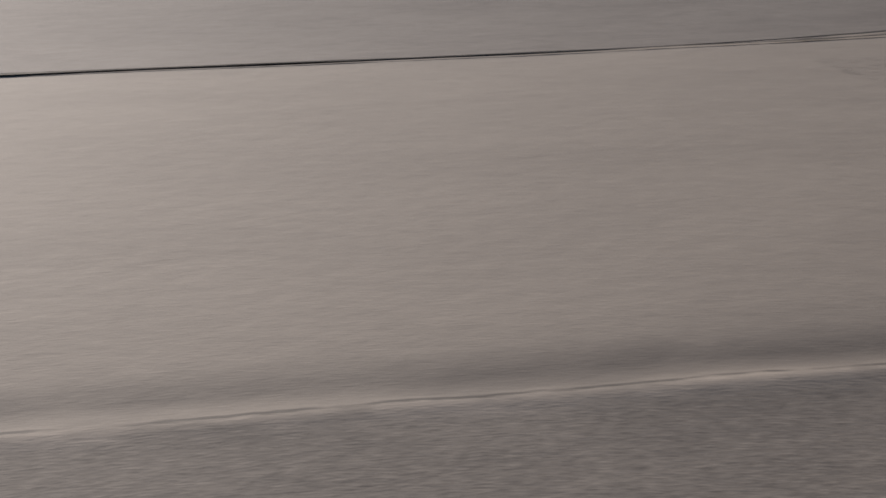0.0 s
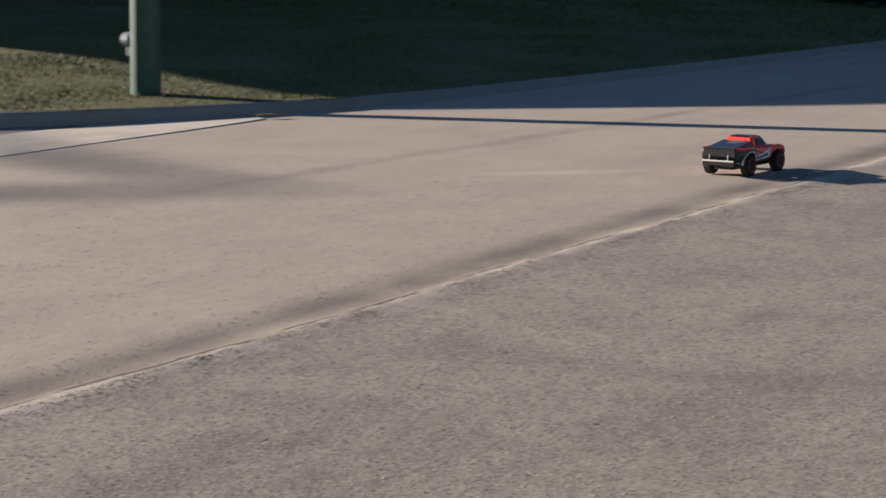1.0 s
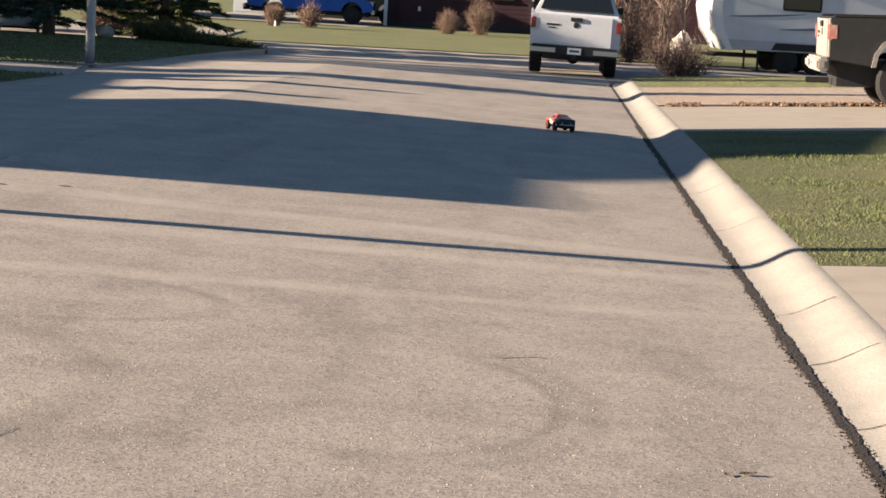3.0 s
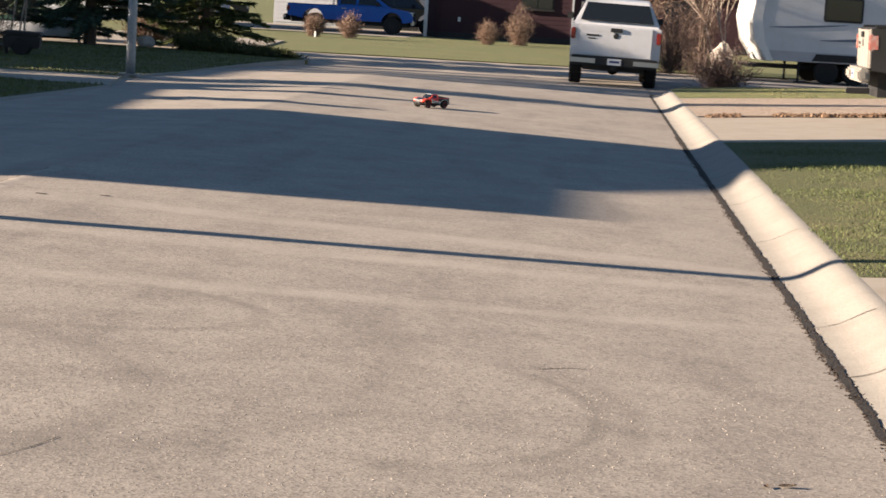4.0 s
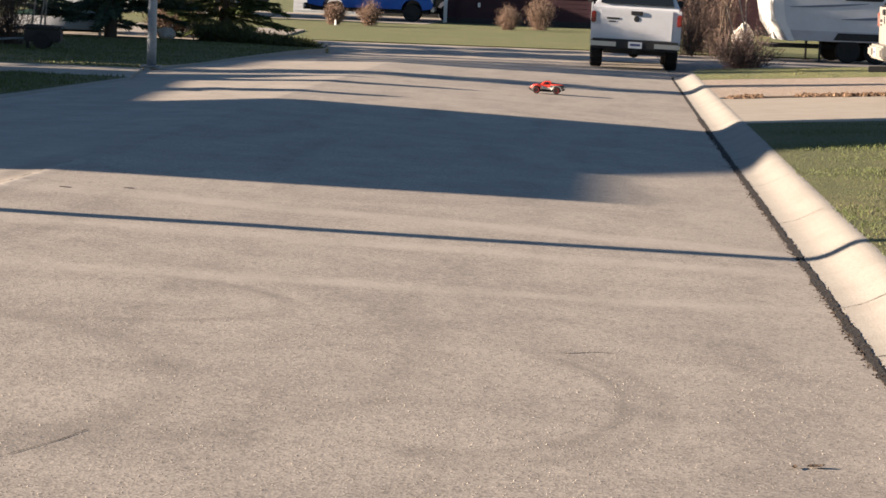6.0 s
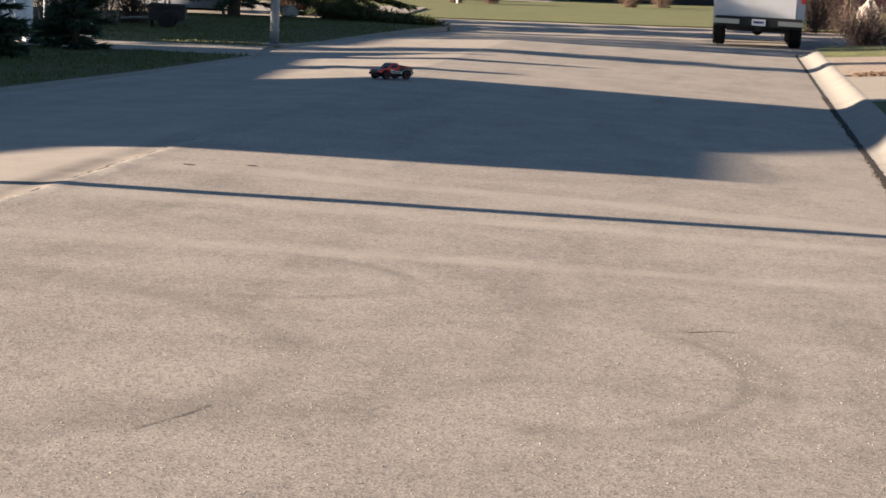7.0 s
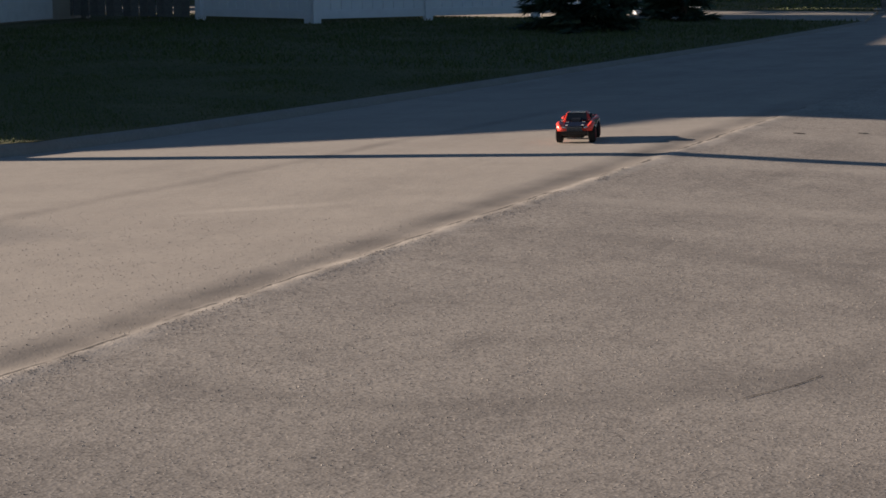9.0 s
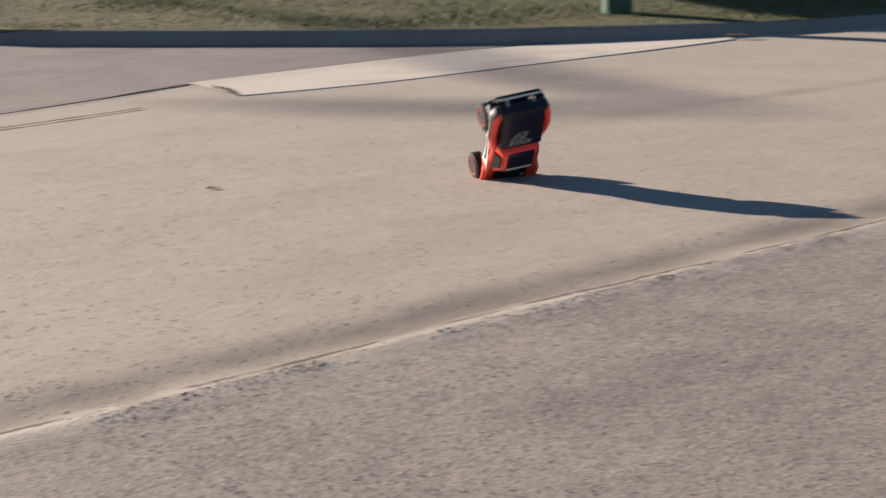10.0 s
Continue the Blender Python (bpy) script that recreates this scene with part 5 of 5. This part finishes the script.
def boat(x, y):
    t = thing("boat", "small white boat under a dark cover on the far forecourt", "boat", pose(x, y, -0.155, 0, 0, -4))
    part("hull", prism(bmesh.new(), [(-1.15, 0.16), (-1.12, 0.46), (1.15, 0.48), (1.32, 0.43), (0.9, 0.16)], -0.6, 0.6, 0.04), TRAILERWHITE, t)
    part("cover", prism(bmesh.new(), [(-1.1, 0.475), (-0.85, 0.60), (0.6, 0.62), (1.1, 0.485)], -0.56, 0.56, 0.03), GREENPAINT, t)
    part("trailer_frame", boxed(-1.1, 1.15, -0.4, 0.4, 0.10, 0.155), BLACKPLASTIC, t)
    for s in (-1, 1):
        wheel(t, -0.3, s * 0.52, 0.18, 0.12, s)
    part("stand", boxed(1.02, 1.08, -0.04, 0.04, 0, 0.12), GALV, t)


boat(-13.75, 53.6)


# ---------------------------------------------------------------- the model truck
HALF_WIDTH = ([-0.282, -0.272, -0.245, -0.20, -0.165, -0.13, -0.10, -0.06, 0.0, 0.05, 0.09, 0.12, 0.165, 0.21, 0.24, 0.26, 0.274],
              [0.112, 0.124, 0.136, 0.142, 0.144, 0.141, 0.131, 0.114, 0.110, 0.113, 0.122, 0.134, 0.142, 0.141, 0.134, 0.118, 0.098])
SHOULDER = ([-0.282, -0.25, -0.165, -0.08, 0.05, 0.10, 0.165, 0.22, 0.25, 0.274], [0.158, 0.162, 0.163, 0.154, 0.149, 0.150, 0.156, 0.148, 0.134, 0.112])
AXLES, ARCH = (0.168, -0.165), 0.078


def half_width(x):
    return float(np.interp(x, *HALF_WIDTH))


def shoulder(x):
    return float(np.interp(x, *SHOULDER))


def hem(x):
    """The lower edge of the shell, with its wheel arches."""
    z = float(np.interp(x, [-0.282, -0.25, -0.10, 0.10, 0.25, 0.274], [0.104, 0.098, 0.070, 0.070, 0.090, 0.098]))
    for c in AXLES:
        d = ARCH ** 2 - (x - c) ** 2
        if d > 0:
            z = max(z, 0.066 + 0.86 * math.sqrt(d))
    return z


def truck_shell(x0, x1, inset=0.0, n=64):
    """Rounded sections drawn along the truck: waist between flared wings, tops that bulge over the wheels."""
    bm, rings = bmesh.new(), []
    for i in range(n + 1):
        x = x0 + (x1 - x0) * i / n
        w, t, h = half_width(x) - inset, shoulder(x), hem(x)
        bulge = sum(math.exp(-((x - c) / 0.055) ** 2) for c in AXLES)
        crown = t - 0.008 - 0.004 * bulge
        half = [(w * 0.975, h), (w, h + 0.35 * (t - h)), (w * 0.992, h + 0.65 * (t - h)), (w * 0.955, t - 0.006), (w * 0.90, t), (w * 0.82, t - 0.001), (w * 0.70, crown), (w * 0.35, crown + 0.002)]
        ring = [bm.verts.new((x, y, z)) for y, z in half] + [bm.verts.new((x, -y, z)) for y, z in half[::-1]]
        rings.append(ring)
    k = len(rings[0])
    for r, q in zip(rings, rings[1:]):
        for j in range(k):
            bm.faces.new((r[j], q[j], q[(j + 1) % k], r[(j + 1) % k]))
    bm.faces.new(rings[0][::-1])
    bm.faces.new(rings[-1])
    return bm


def wrapped(pts, s, proud):
    """A thin panel, drawn as an outline of (x, z), laid on the side s of the shell."""
    bm = prism(bmesh.new(), pts, 0.0, 0.004)
    bmesh.ops.subdivide_edges(bm, edges=[e for e in bm.edges if abs(e.verts[0].co.x - e.verts[1].co.x) > 0.03], cuts=4)
    bmesh.ops.triangulate(bm, faces=bm.faces[:])
    for v in bm.verts:
        lift = proud if v.co.y > 0.002 else -0.006
        x, z = v.co.x, v.co.z
        t, h = shoulder(x), hem(x)
        f = min(1, max(0, (z - h) / max(0.01, t - h)))
        v.co.y = s * (half_width(x) * float(np.interp(f, [0, 0.35, 0.65, 0.9, 1], [0.975, 1, 0.992, 0.96, 0.93])) + lift)
    return bm


def model_truck():
    """A tenth-scale short course truck; forward is +x, the origin on the ground under its middle."""
    t = thing("radio_controlled_truck", "small fluorescent red and black radio-controlled short course truck", "toy truck")
    fx, rx, r = *AXLES, 0.060
    part("shell", truck_shell(-0.055, 0.274), RCRED, t, smooth=True)
    part("rear_shell", truck_shell(-0.282, -0.056), RCBLACK, t, "black rear half of the shell", smooth=True)
    mid = [(0.085, 0.146), (0.12, 0.1475), (0.20, 0.1460), (0.262, 0.124), (0.266, 0.127), (0.20, 0.1495), (0.12, 0.1515), (0.085, 0.152)]
    part("bonnet_stripe", prism(bmesh.new(), mid, -0.078, 0.078, 0.001), RCNAVY, t, "glossy black bonnet panel")
    # added black block stands for the shaded windscreen and its visor
    part("windscreen_shade", prism(bmesh.new(), [(0.095, 0.150), (0.155, 0.152), (0.142, 0.168), (0.098, 0.174)], -0.036, 0.036, 0.005), RCBLACK, t)
    for s in (-1, 1):
        part("bonnet_mark", prism(bmesh.new(), [(0.175, 0.1485), (0.255, 0.1295), (0.257, 0.1315), (0.177, 0.1515)], *sorted((s * 0.050, s * 0.068)), 0.0005), RCWHITE, t, "white bonnet lettering bar")
    cab = [(-0.088, 0.149), (-0.066, 0.204), (-0.046, 0.213), (0.030, 0.212), (0.046, 0.206), (0.112, 0.150)]
    part("cab", prism(bmesh.new(), cab, -0.104, 0.104, 0.010, 0.026, (0.15, 0.214)), RCRED, t)
    part("roof", prism(bmesh.new(), [(-0.060, 0.208), (-0.044, 0.2155), (0.030, 0.2145), (0.044, 0.2085)], -0.064, 0.064, 0.003), RCNAVY, t, "black roof panel")
    part("windscreen", prism(bmesh.new(), [(0.050, 0.206), (0.110, 0.154), (0.115, 0.157), (0.055, 0.209)], -0.080, 0.080, 0, 0.010, (0.16, 0.21)), GLASS, t)
    part("visor_bar", boxed(0.036, 0.050, -0.062, 0.062, 0.2085, 0.2125, 0.002), RCWHITE, t, "white windscreen strip")
    for s in (-1, 1):
        g = prism(bmesh.new(), [(-0.034, 0.160), (0.070, 0.158), (0.036, 0.198), (-0.028, 0.200)], s * 0.104 - 0.004, s * 0.104 + 0.004)
        for v in g.verts:
            v.co.y -= s * 0.026 * (v.co.z - 0.15) / 0.064 - s * 0.003
        part("side_window", g, GLASS, t)
        part("side_flash", wrapped([(-0.275, 0.105), (-0.277, 0.132), (-0.17, 0.1455), (-0.085, 0.139), (0.0, 0.126), (0.06, 0.108), (0.092, 0.078), (0.085, 0.071), (-0.088, 0.071), (-0.098, 0.118), (-0.165, 0.1365), (-0.238, 0.122)], s, 0.0012), RCBLACK, t, "black side flash")
        part("side_streak", wrapped([(-0.085, 0.104), (-0.02, 0.108), (0.03, 0.117), (0.105, 0.146), (0.085, 0.128), (0.082, 0.090), (0.05, 0.082), (-0.08, 0.078)], s, 0.0022), RCWHITE, t, "white streaked side panel")
        part("side_streak", wrapped([(-0.075, 0.094), (0.0, 0.099), (0.062, 0.112), (0.064, 0.098), (0.0, 0.088), (-0.07, 0.084)], s, 0.0030), RCBLACK, t, "black lettering bar on the side")
        part("bed_rail", wrapped([(-0.278, 0.1485), (-0.279, 0.1570), (-0.165, 0.1640), (-0.06, 0.1540), (-0.06, 0.1470), (-0.165, 0.1540)], s, 0.0015), RCRED, t, "red bed rail")
        top = bmesh.new()
        rows_ = []
        for i in range(13):
            x = -0.272 + 0.212 * i / 12
            rows_.append([top.verts.new((x, s * y, shoulder(x) + dz)) for y, dz in ((half_width(x) * 0.955, -0.004), (half_width(x) * 0.90, 0.0015), (half_width(x) * 0.78, 0.0005), (half_width(x) * 0.76, -0.008))])
        for p, q in zip(rows_, rows_[1:]):
            for j in range(3):
                top.faces.new((p[j], q[j], q[j + 1], p[j + 1]))
        part("wing_top", top, RCRED, t, "red rear wing top", smooth=True)
        part("headlight", boxed(0.252, 0.268, *sorted((s * 0.066, s * 0.100)), 0.106, 0.124, 0.004), RCWHITE, t)
        part("mud_flap", boxed(-0.262, -0.256, *sorted((s * 0.085, s * 0.125)), 0.050, 0.105, 0.002), BLACKPLASTIC, t)
        up_ = [(rx + k * math.cos(math.pi * i / 10), 0.066 + k * 0.87 * math.sin(math.pi * i / 10)) for k in (0.088, 0.080) for i in (range(11) if k > 0.084 else range(10, -1, -1))]
        part("arch_trim", wrapped(up_, s, 0.0024), RCWHITE, t, "pale rear wheel arch edge")
    part("bed_cover", prism(bmesh.new(), [(-0.276, 0.158), (-0.262, 0.163), (-0.082, 0.190), (-0.066, 0.150), (-0.270, 0.150)], -0.098, 0.098, 0.004), RCNAVY, t, "black sloping bed cover")
    scuff = bmesh.new()
    vs = [scuff.verts.new((x, y, 0.190 + (x + 0.082) * 0.15 + 0.0008)) for x, y in ((-0.090, -0.056), (-0.092, 0.040), (-0.112, 0.050), (-0.118, 0.020), (-0.160, 0.034), (-0.168, -0.012), (-0.140, -0.040), (-0.122, -0.058))]
    scuff.faces.new(vs)
    part("bed_window", scuff, RCGREY, t, "grey scuffed rear window")
    part("tailgate", boxed(-0.289, -0.278, -0.106, 0.106, 0.112, 0.162, 0.004), RCBLACK, t)
    part("spoiler", boxed(-0.294, -0.266, -0.108, 0.108, 0.161, 0.166, 0.002), RCBLACK, t)
    gr = part("grille", boxed(0.262, 0.277, -0.060, 0.060, 0.092, 0.124, 0.004), RCGREY, t, "grey barred grille")
    for z in (0.098, 0.107, 0.116):
        part("grille_bar", boxed(0.2765, 0.2785, -0.054, 0.054, z, z + 0.004), RCBLACK, gr)
    fb = part("front_bumper", prism(bmesh.new(), [(0.262, 0.058), (0.292, 0.066), (0.298, 0.090), (0.290, 0.092), (0.282, 0.074), (0.260, 0.070)], -0.095, 0.095, 0.004), BLACKPLASTIC, t)
    part("bumper_bar", tube(bmesh.new(), (0.296, -0.078, 0.090), (0.296, 0.078, 0.090), 0.005, 0.005, 8), BLACKPLASTIC, fb)
    rb = part("rear_bumper", prism(bmesh.new(), [(-0.262, 0.058), (-0.295, 0.066), (-0.300, 0.092), (-0.292, 0.094), (-0.258, 0.072)], -0.105, 0.105, 0.004), BLACKPLASTIC, t)
    part("bumper_bar", tube(bmesh.new(), (-0.298, -0.10, 0.090), (-0.298, 0.10, 0.090), 0.005, 0.005, 8), RCWHITE, rb)
    for s in (-1, 1):
        part("bumper_post", tube(bmesh.new(), (-0.298, s * 0.06, 0.090), (-0.288, s * 0.06, 0.125), 0.004, 0.004, 6), RCWHITE, rb)
    part("chassis", boxed(-0.24, 0.24, -0.070, 0.070, 0.036, 0.064, 0.010), BLACKPLASTIC, t)
    part("battery_cover", boxed(-0.10, 0.08, -0.045, 0.045, 0.0325, 0.0355, 0.001), RCGREY, t, "grey scuffed chassis plate")
    part("skid_plate", prism(bmesh.new(), [(0.23, 0.037), (0.285, 0.062), (0.280, 0.068), (0.23, 0.044)], -0.05, 0.05), BLACKPLASTIC, t)
    for x, s_ in ((fx, 1), (rx, -1)):
        part("shock_tower", prism(bmesh.new(), [(x + 0.022 * s_, 0.06), (x + 0.028 * s_, 0.06), (x + 0.028 * s_, 0.130), (x + 0.022 * s_, 0.130)], -0.06, 0.06, 0.001), BLACKPLASTIC, t)
        for s in (-1, 1):
            part("arm", prism(bmesh.new(), [(x - 0.03, 0.046), (x + 0.03, 0.046), (x + 0.02, 0.054), (x - 0.02, 0.054)], *sorted((s * 0.06, s * 0.112))), BLACKPLASTIC, t)
            part("shock", tube(bmesh.new(), (x + 0.03 * s_, s * 0.098, 0.055), (x + 0.03 * s_, s * 0.056, 0.128), 0.009, 0.008, 8), GALV, t)
            w = part("wheel", lathe(bmesh.new(), [(-0.012, 0.012), (0.012, 0.012)], 10, "y"), BLACKPLASTIC, t)
            w.location = (x, s * 0.121, r)
            bm = lathe(bmesh.new(), [(-0.025, 0.036), (-0.026, 0.048), (-0.020, r), (0.020, r), (0.026, 0.048), (0.025, 0.036)], 26, "y")
            for k in range(26):
                a = 6.283 * (k + 0.5) / 26
                for o in (-0.012, 0.0, 0.012):
                    tube(bm, (r * 0.97 * math.cos(a), o - 0.005, r * 0.97 * math.sin(a)), (r * 0.97 * math.cos(a), o + 0.005, r * 0.97 * math.sin(a)), 0.0042, 0.0042, 4)
            part("tyre", bm, RUBBER, w)
            bm = lathe(bmesh.new(), [(s * 0.004, 0.010), (s * 0.010, 0.030), (s * 0.016, 0.033)][:: 1], 20, "y")
            for k in range(6):
                a = 6.283 * k / 6
                tube(bm, (0, s * 0.016, 0), (0.031 * math.cos(a), s * 0.020, 0.031 * math.sin(a)), 0.005, 0.004, 4)
            lathe(bm, [(s * 0.012, 0.009), (s * 0.026, 0.006)], 10, "y")
            part("rim", bm, RCBLACK, w, "black spoked rim")
            bm = bmesh.new()
            ring = [(0.020, 0.033), (0.026, 0.034), (0.027, 0.039), (0.021, 0.040)]
            rings = [[bm.verts.new((q * math.cos(6.2832 * k / 24), s * p, q * math.sin(6.2832 * k / 24))) for k in range(24)] for p, q in ring]
            for j in range(4):
                for k in range(24):
                    bm.faces.new((rings[j][k], rings[j][(k + 1) % 24], rings[(j + 1) % 4][(k + 1) % 24], rings[(j + 1) % 4][k]))
            part("beadlock_ring", bm, RCRIM, w, "red beadlock ring")
    for o in t.children_recursive:
        o.data.transform(Matrix.Scale(0.94, 4))
        o.location = Vector(o.location) * 0.94
    return t


TRUCK = model_truck()


def stance(x, y, z, ahead, up):
    """A pose at (x, y, z) with the nose along ahead and the roof towards up."""
    f = Vector(ahead).normalized()
    u = Vector(up)
    u = (u - f * u.dot(f)).normalized()
    s = u.cross(f)
    return Matrix.Translation((x, y, z)) @ Matrix((f, s, u)).transposed().to_4x4()


def drive(x, y, turn, roll=0.0):
    """On the road at (x, y), heading turn degrees from +x; a roll to its right lifts it onto its right-hand wheels."""
    a = radians(turn)
    n = Vector((FALL if x > CROWN else -FALL_WEST, 0, 1)) if abs(x - CROWN) > 0.1 else Vector((0, 0, 1))
    f = Vector((math.cos(a), math.sin(a), 0))
    m = stance(x, y, road_z(x, y) + 0.004, f, n)
    if roll:
        s = -1 if roll > 0 else 1
        piv = Matrix.Translation((0, s * 0.14, 0))
        m = m @ piv @ pose(0, 0, 0, roll, 0, 0) @ piv.inverted()
    return m


# seconds, x, y, heading, roll
ROUTE = [
    (0, -4.71, 5.19, 94, 0), (0.3, -4.76, 6.49, 95, 0), (0.6, -4.86, 7.96, 95, 0), (0.8, -4.81, 9.34, 92, 0), (1, -4.68, 10.78, 84, 0),
    (1.2, -4.32, 12.23, 62, 0), (1.4, -3.72, 13.62, 38, 0), (1.5, -3.29, 14.68, 30, 0), (1.6, -2.69, 14.94, 48, 2), (1.7, -2.12, 15.76, 62, 22),
    (2.1, -0.84, 19.08, 56, 14), (2.2, -0.49, 19.79, 62, 0), (2.3, -0.29, 20.74, 72, 0), (2.4, -0.06, 21.78, 86, 0), (2.5, 0.20, 22.69, 94, 0),
    (2.6, 0.19, 23.50, 100, 0), (2.7, 0.25, 24.57, 102, 0), (3, 0.24, 27.36, 106, 0), (3.3, -0.12, 30.06, 118, 0), (3.6, -1.09, 31.45, 158, 0),
    (3.8, -1.72, 31.54, 184, 0), (3.9, -1.97, 31.60, 200, 0), (4, -2.23, 31.62, 225, 0), (4.1, -2.32, 31.69, 255, 0), (4.2, -2.34, 31.89, 290, 0),
    (4.3, -2.45, 32.29, 320, 0), (4.4, -2.62, 32.39, 338, 0), (4.5, -2.78, 32.51, 345, 0), (4.6, -2.67, 32.71, 350, 0), (4.8, -2.37, 32.88, 352, 0),
    (5, -2.12, 33.34, 350, 0), (5.2, -1.48, 34.03, 345, 0), (5.4, -0.86, 34.53, 370, 0), (5.6, -0.40, 35.19, 430, 0), (5.8, -0.40, 35.28, 490, 0),
    (6, -0.90, 33.86, 540, 0), (6.3, -2.00, 31.65, 565, 0), (6.5, -2.77, 30.50, 568, 0), (6.7, -3.55, 29.04, 574, 0), (6.9, -3.98, 27.52, 582, 0),
    (7, -4.16, 26.61, 586, 0), (7.1, -4.40, 25.94, 590, 0), (7.3, -4.77, 24.60, 598, 0), (7.5, -5.02, 23.07, 606, 0), (7.7, -5.38, 21.49, 622, 0),
    (7.9, -5.55, 20.28, 632, 0), (8, -5.60, 19.87, 636, 0), (8.1, -5.59, 19.44, 640, 0), (8.3, -5.54, 18.48, 645, 0), (8.5, -5.46, 17.10, 647, 0),
    (8.7, -5.33, 16.27, 648, 0), (8.8, -5.26, 15.64, 648, 0), (8.9, -5.21, 14.91, 647, 0), (9, -5.16, 14.19, 644, 0), (9.1, -5.04, 13.37, 640, 0),
    (9.2, -4.93, 12.60, 636, 0), (9.3, -4.82, 11.93, 628, 0), (9.4, -4.83, 11.08, 617, 0), (9.5, -4.92, 10.47, 611, -2)]
TUMBLE = [
    (1.8, (-1.888, 16.989, -0.075, (0.402, 0.901, -0.162), (0.701, -0.189, 0.687))),
    (1.9, (-1.553, 18.047, -0.048, (0.27, 0.95, -0.159), (0.887, -0.181, 0.426))),
    (2, (-1.149, 18.712, -0.132, (0.516, 0.849, -0.116), (0.48, -0.174, 0.86))),
    (9.6, (-4.995, 9.509, -0.075, (-0.459, -0.889, 0.008), (0.146, -0.067, 0.987))),
    (9.7, (-5.186, 8.596, -0.036, (-0.555, -0.832, -0.012), (0.441, -0.306, 0.844))),
    (9.8, (-5.553, 8.029, 0.071, (-0.718, -0.688, -0.107), (0.677, -0.726, 0.119))),
    (9.9, (-5.811, 7.353, 0.122, (-0.53, -0.657, -0.536), (0.844, -0.472, -0.255))),
    (10, (-5.996, 6.567, 0.109, (-0.528, 0.397, -0.751), (0.70, -0.23, -0.676)))]


def motions():
    rows = [(t, drive(x, y, a, r)) for t, x, y, a, r in ROUTE]
    rows += [(t, stance(*p)) for t, p in TUMBLE]
    walk(TRUCK, sorted(rows, key=lambda r: r[0]))
    for w in [c for c in TRUCK.children if c.name.startswith("wheel")]:
        at = Vector(w.location)
        walk(w, [(k * 0.05, Matrix.Translation(at) @ pose(0, 0, 0, 0, 75 * k, 0)) for k in range(201)])


motions()
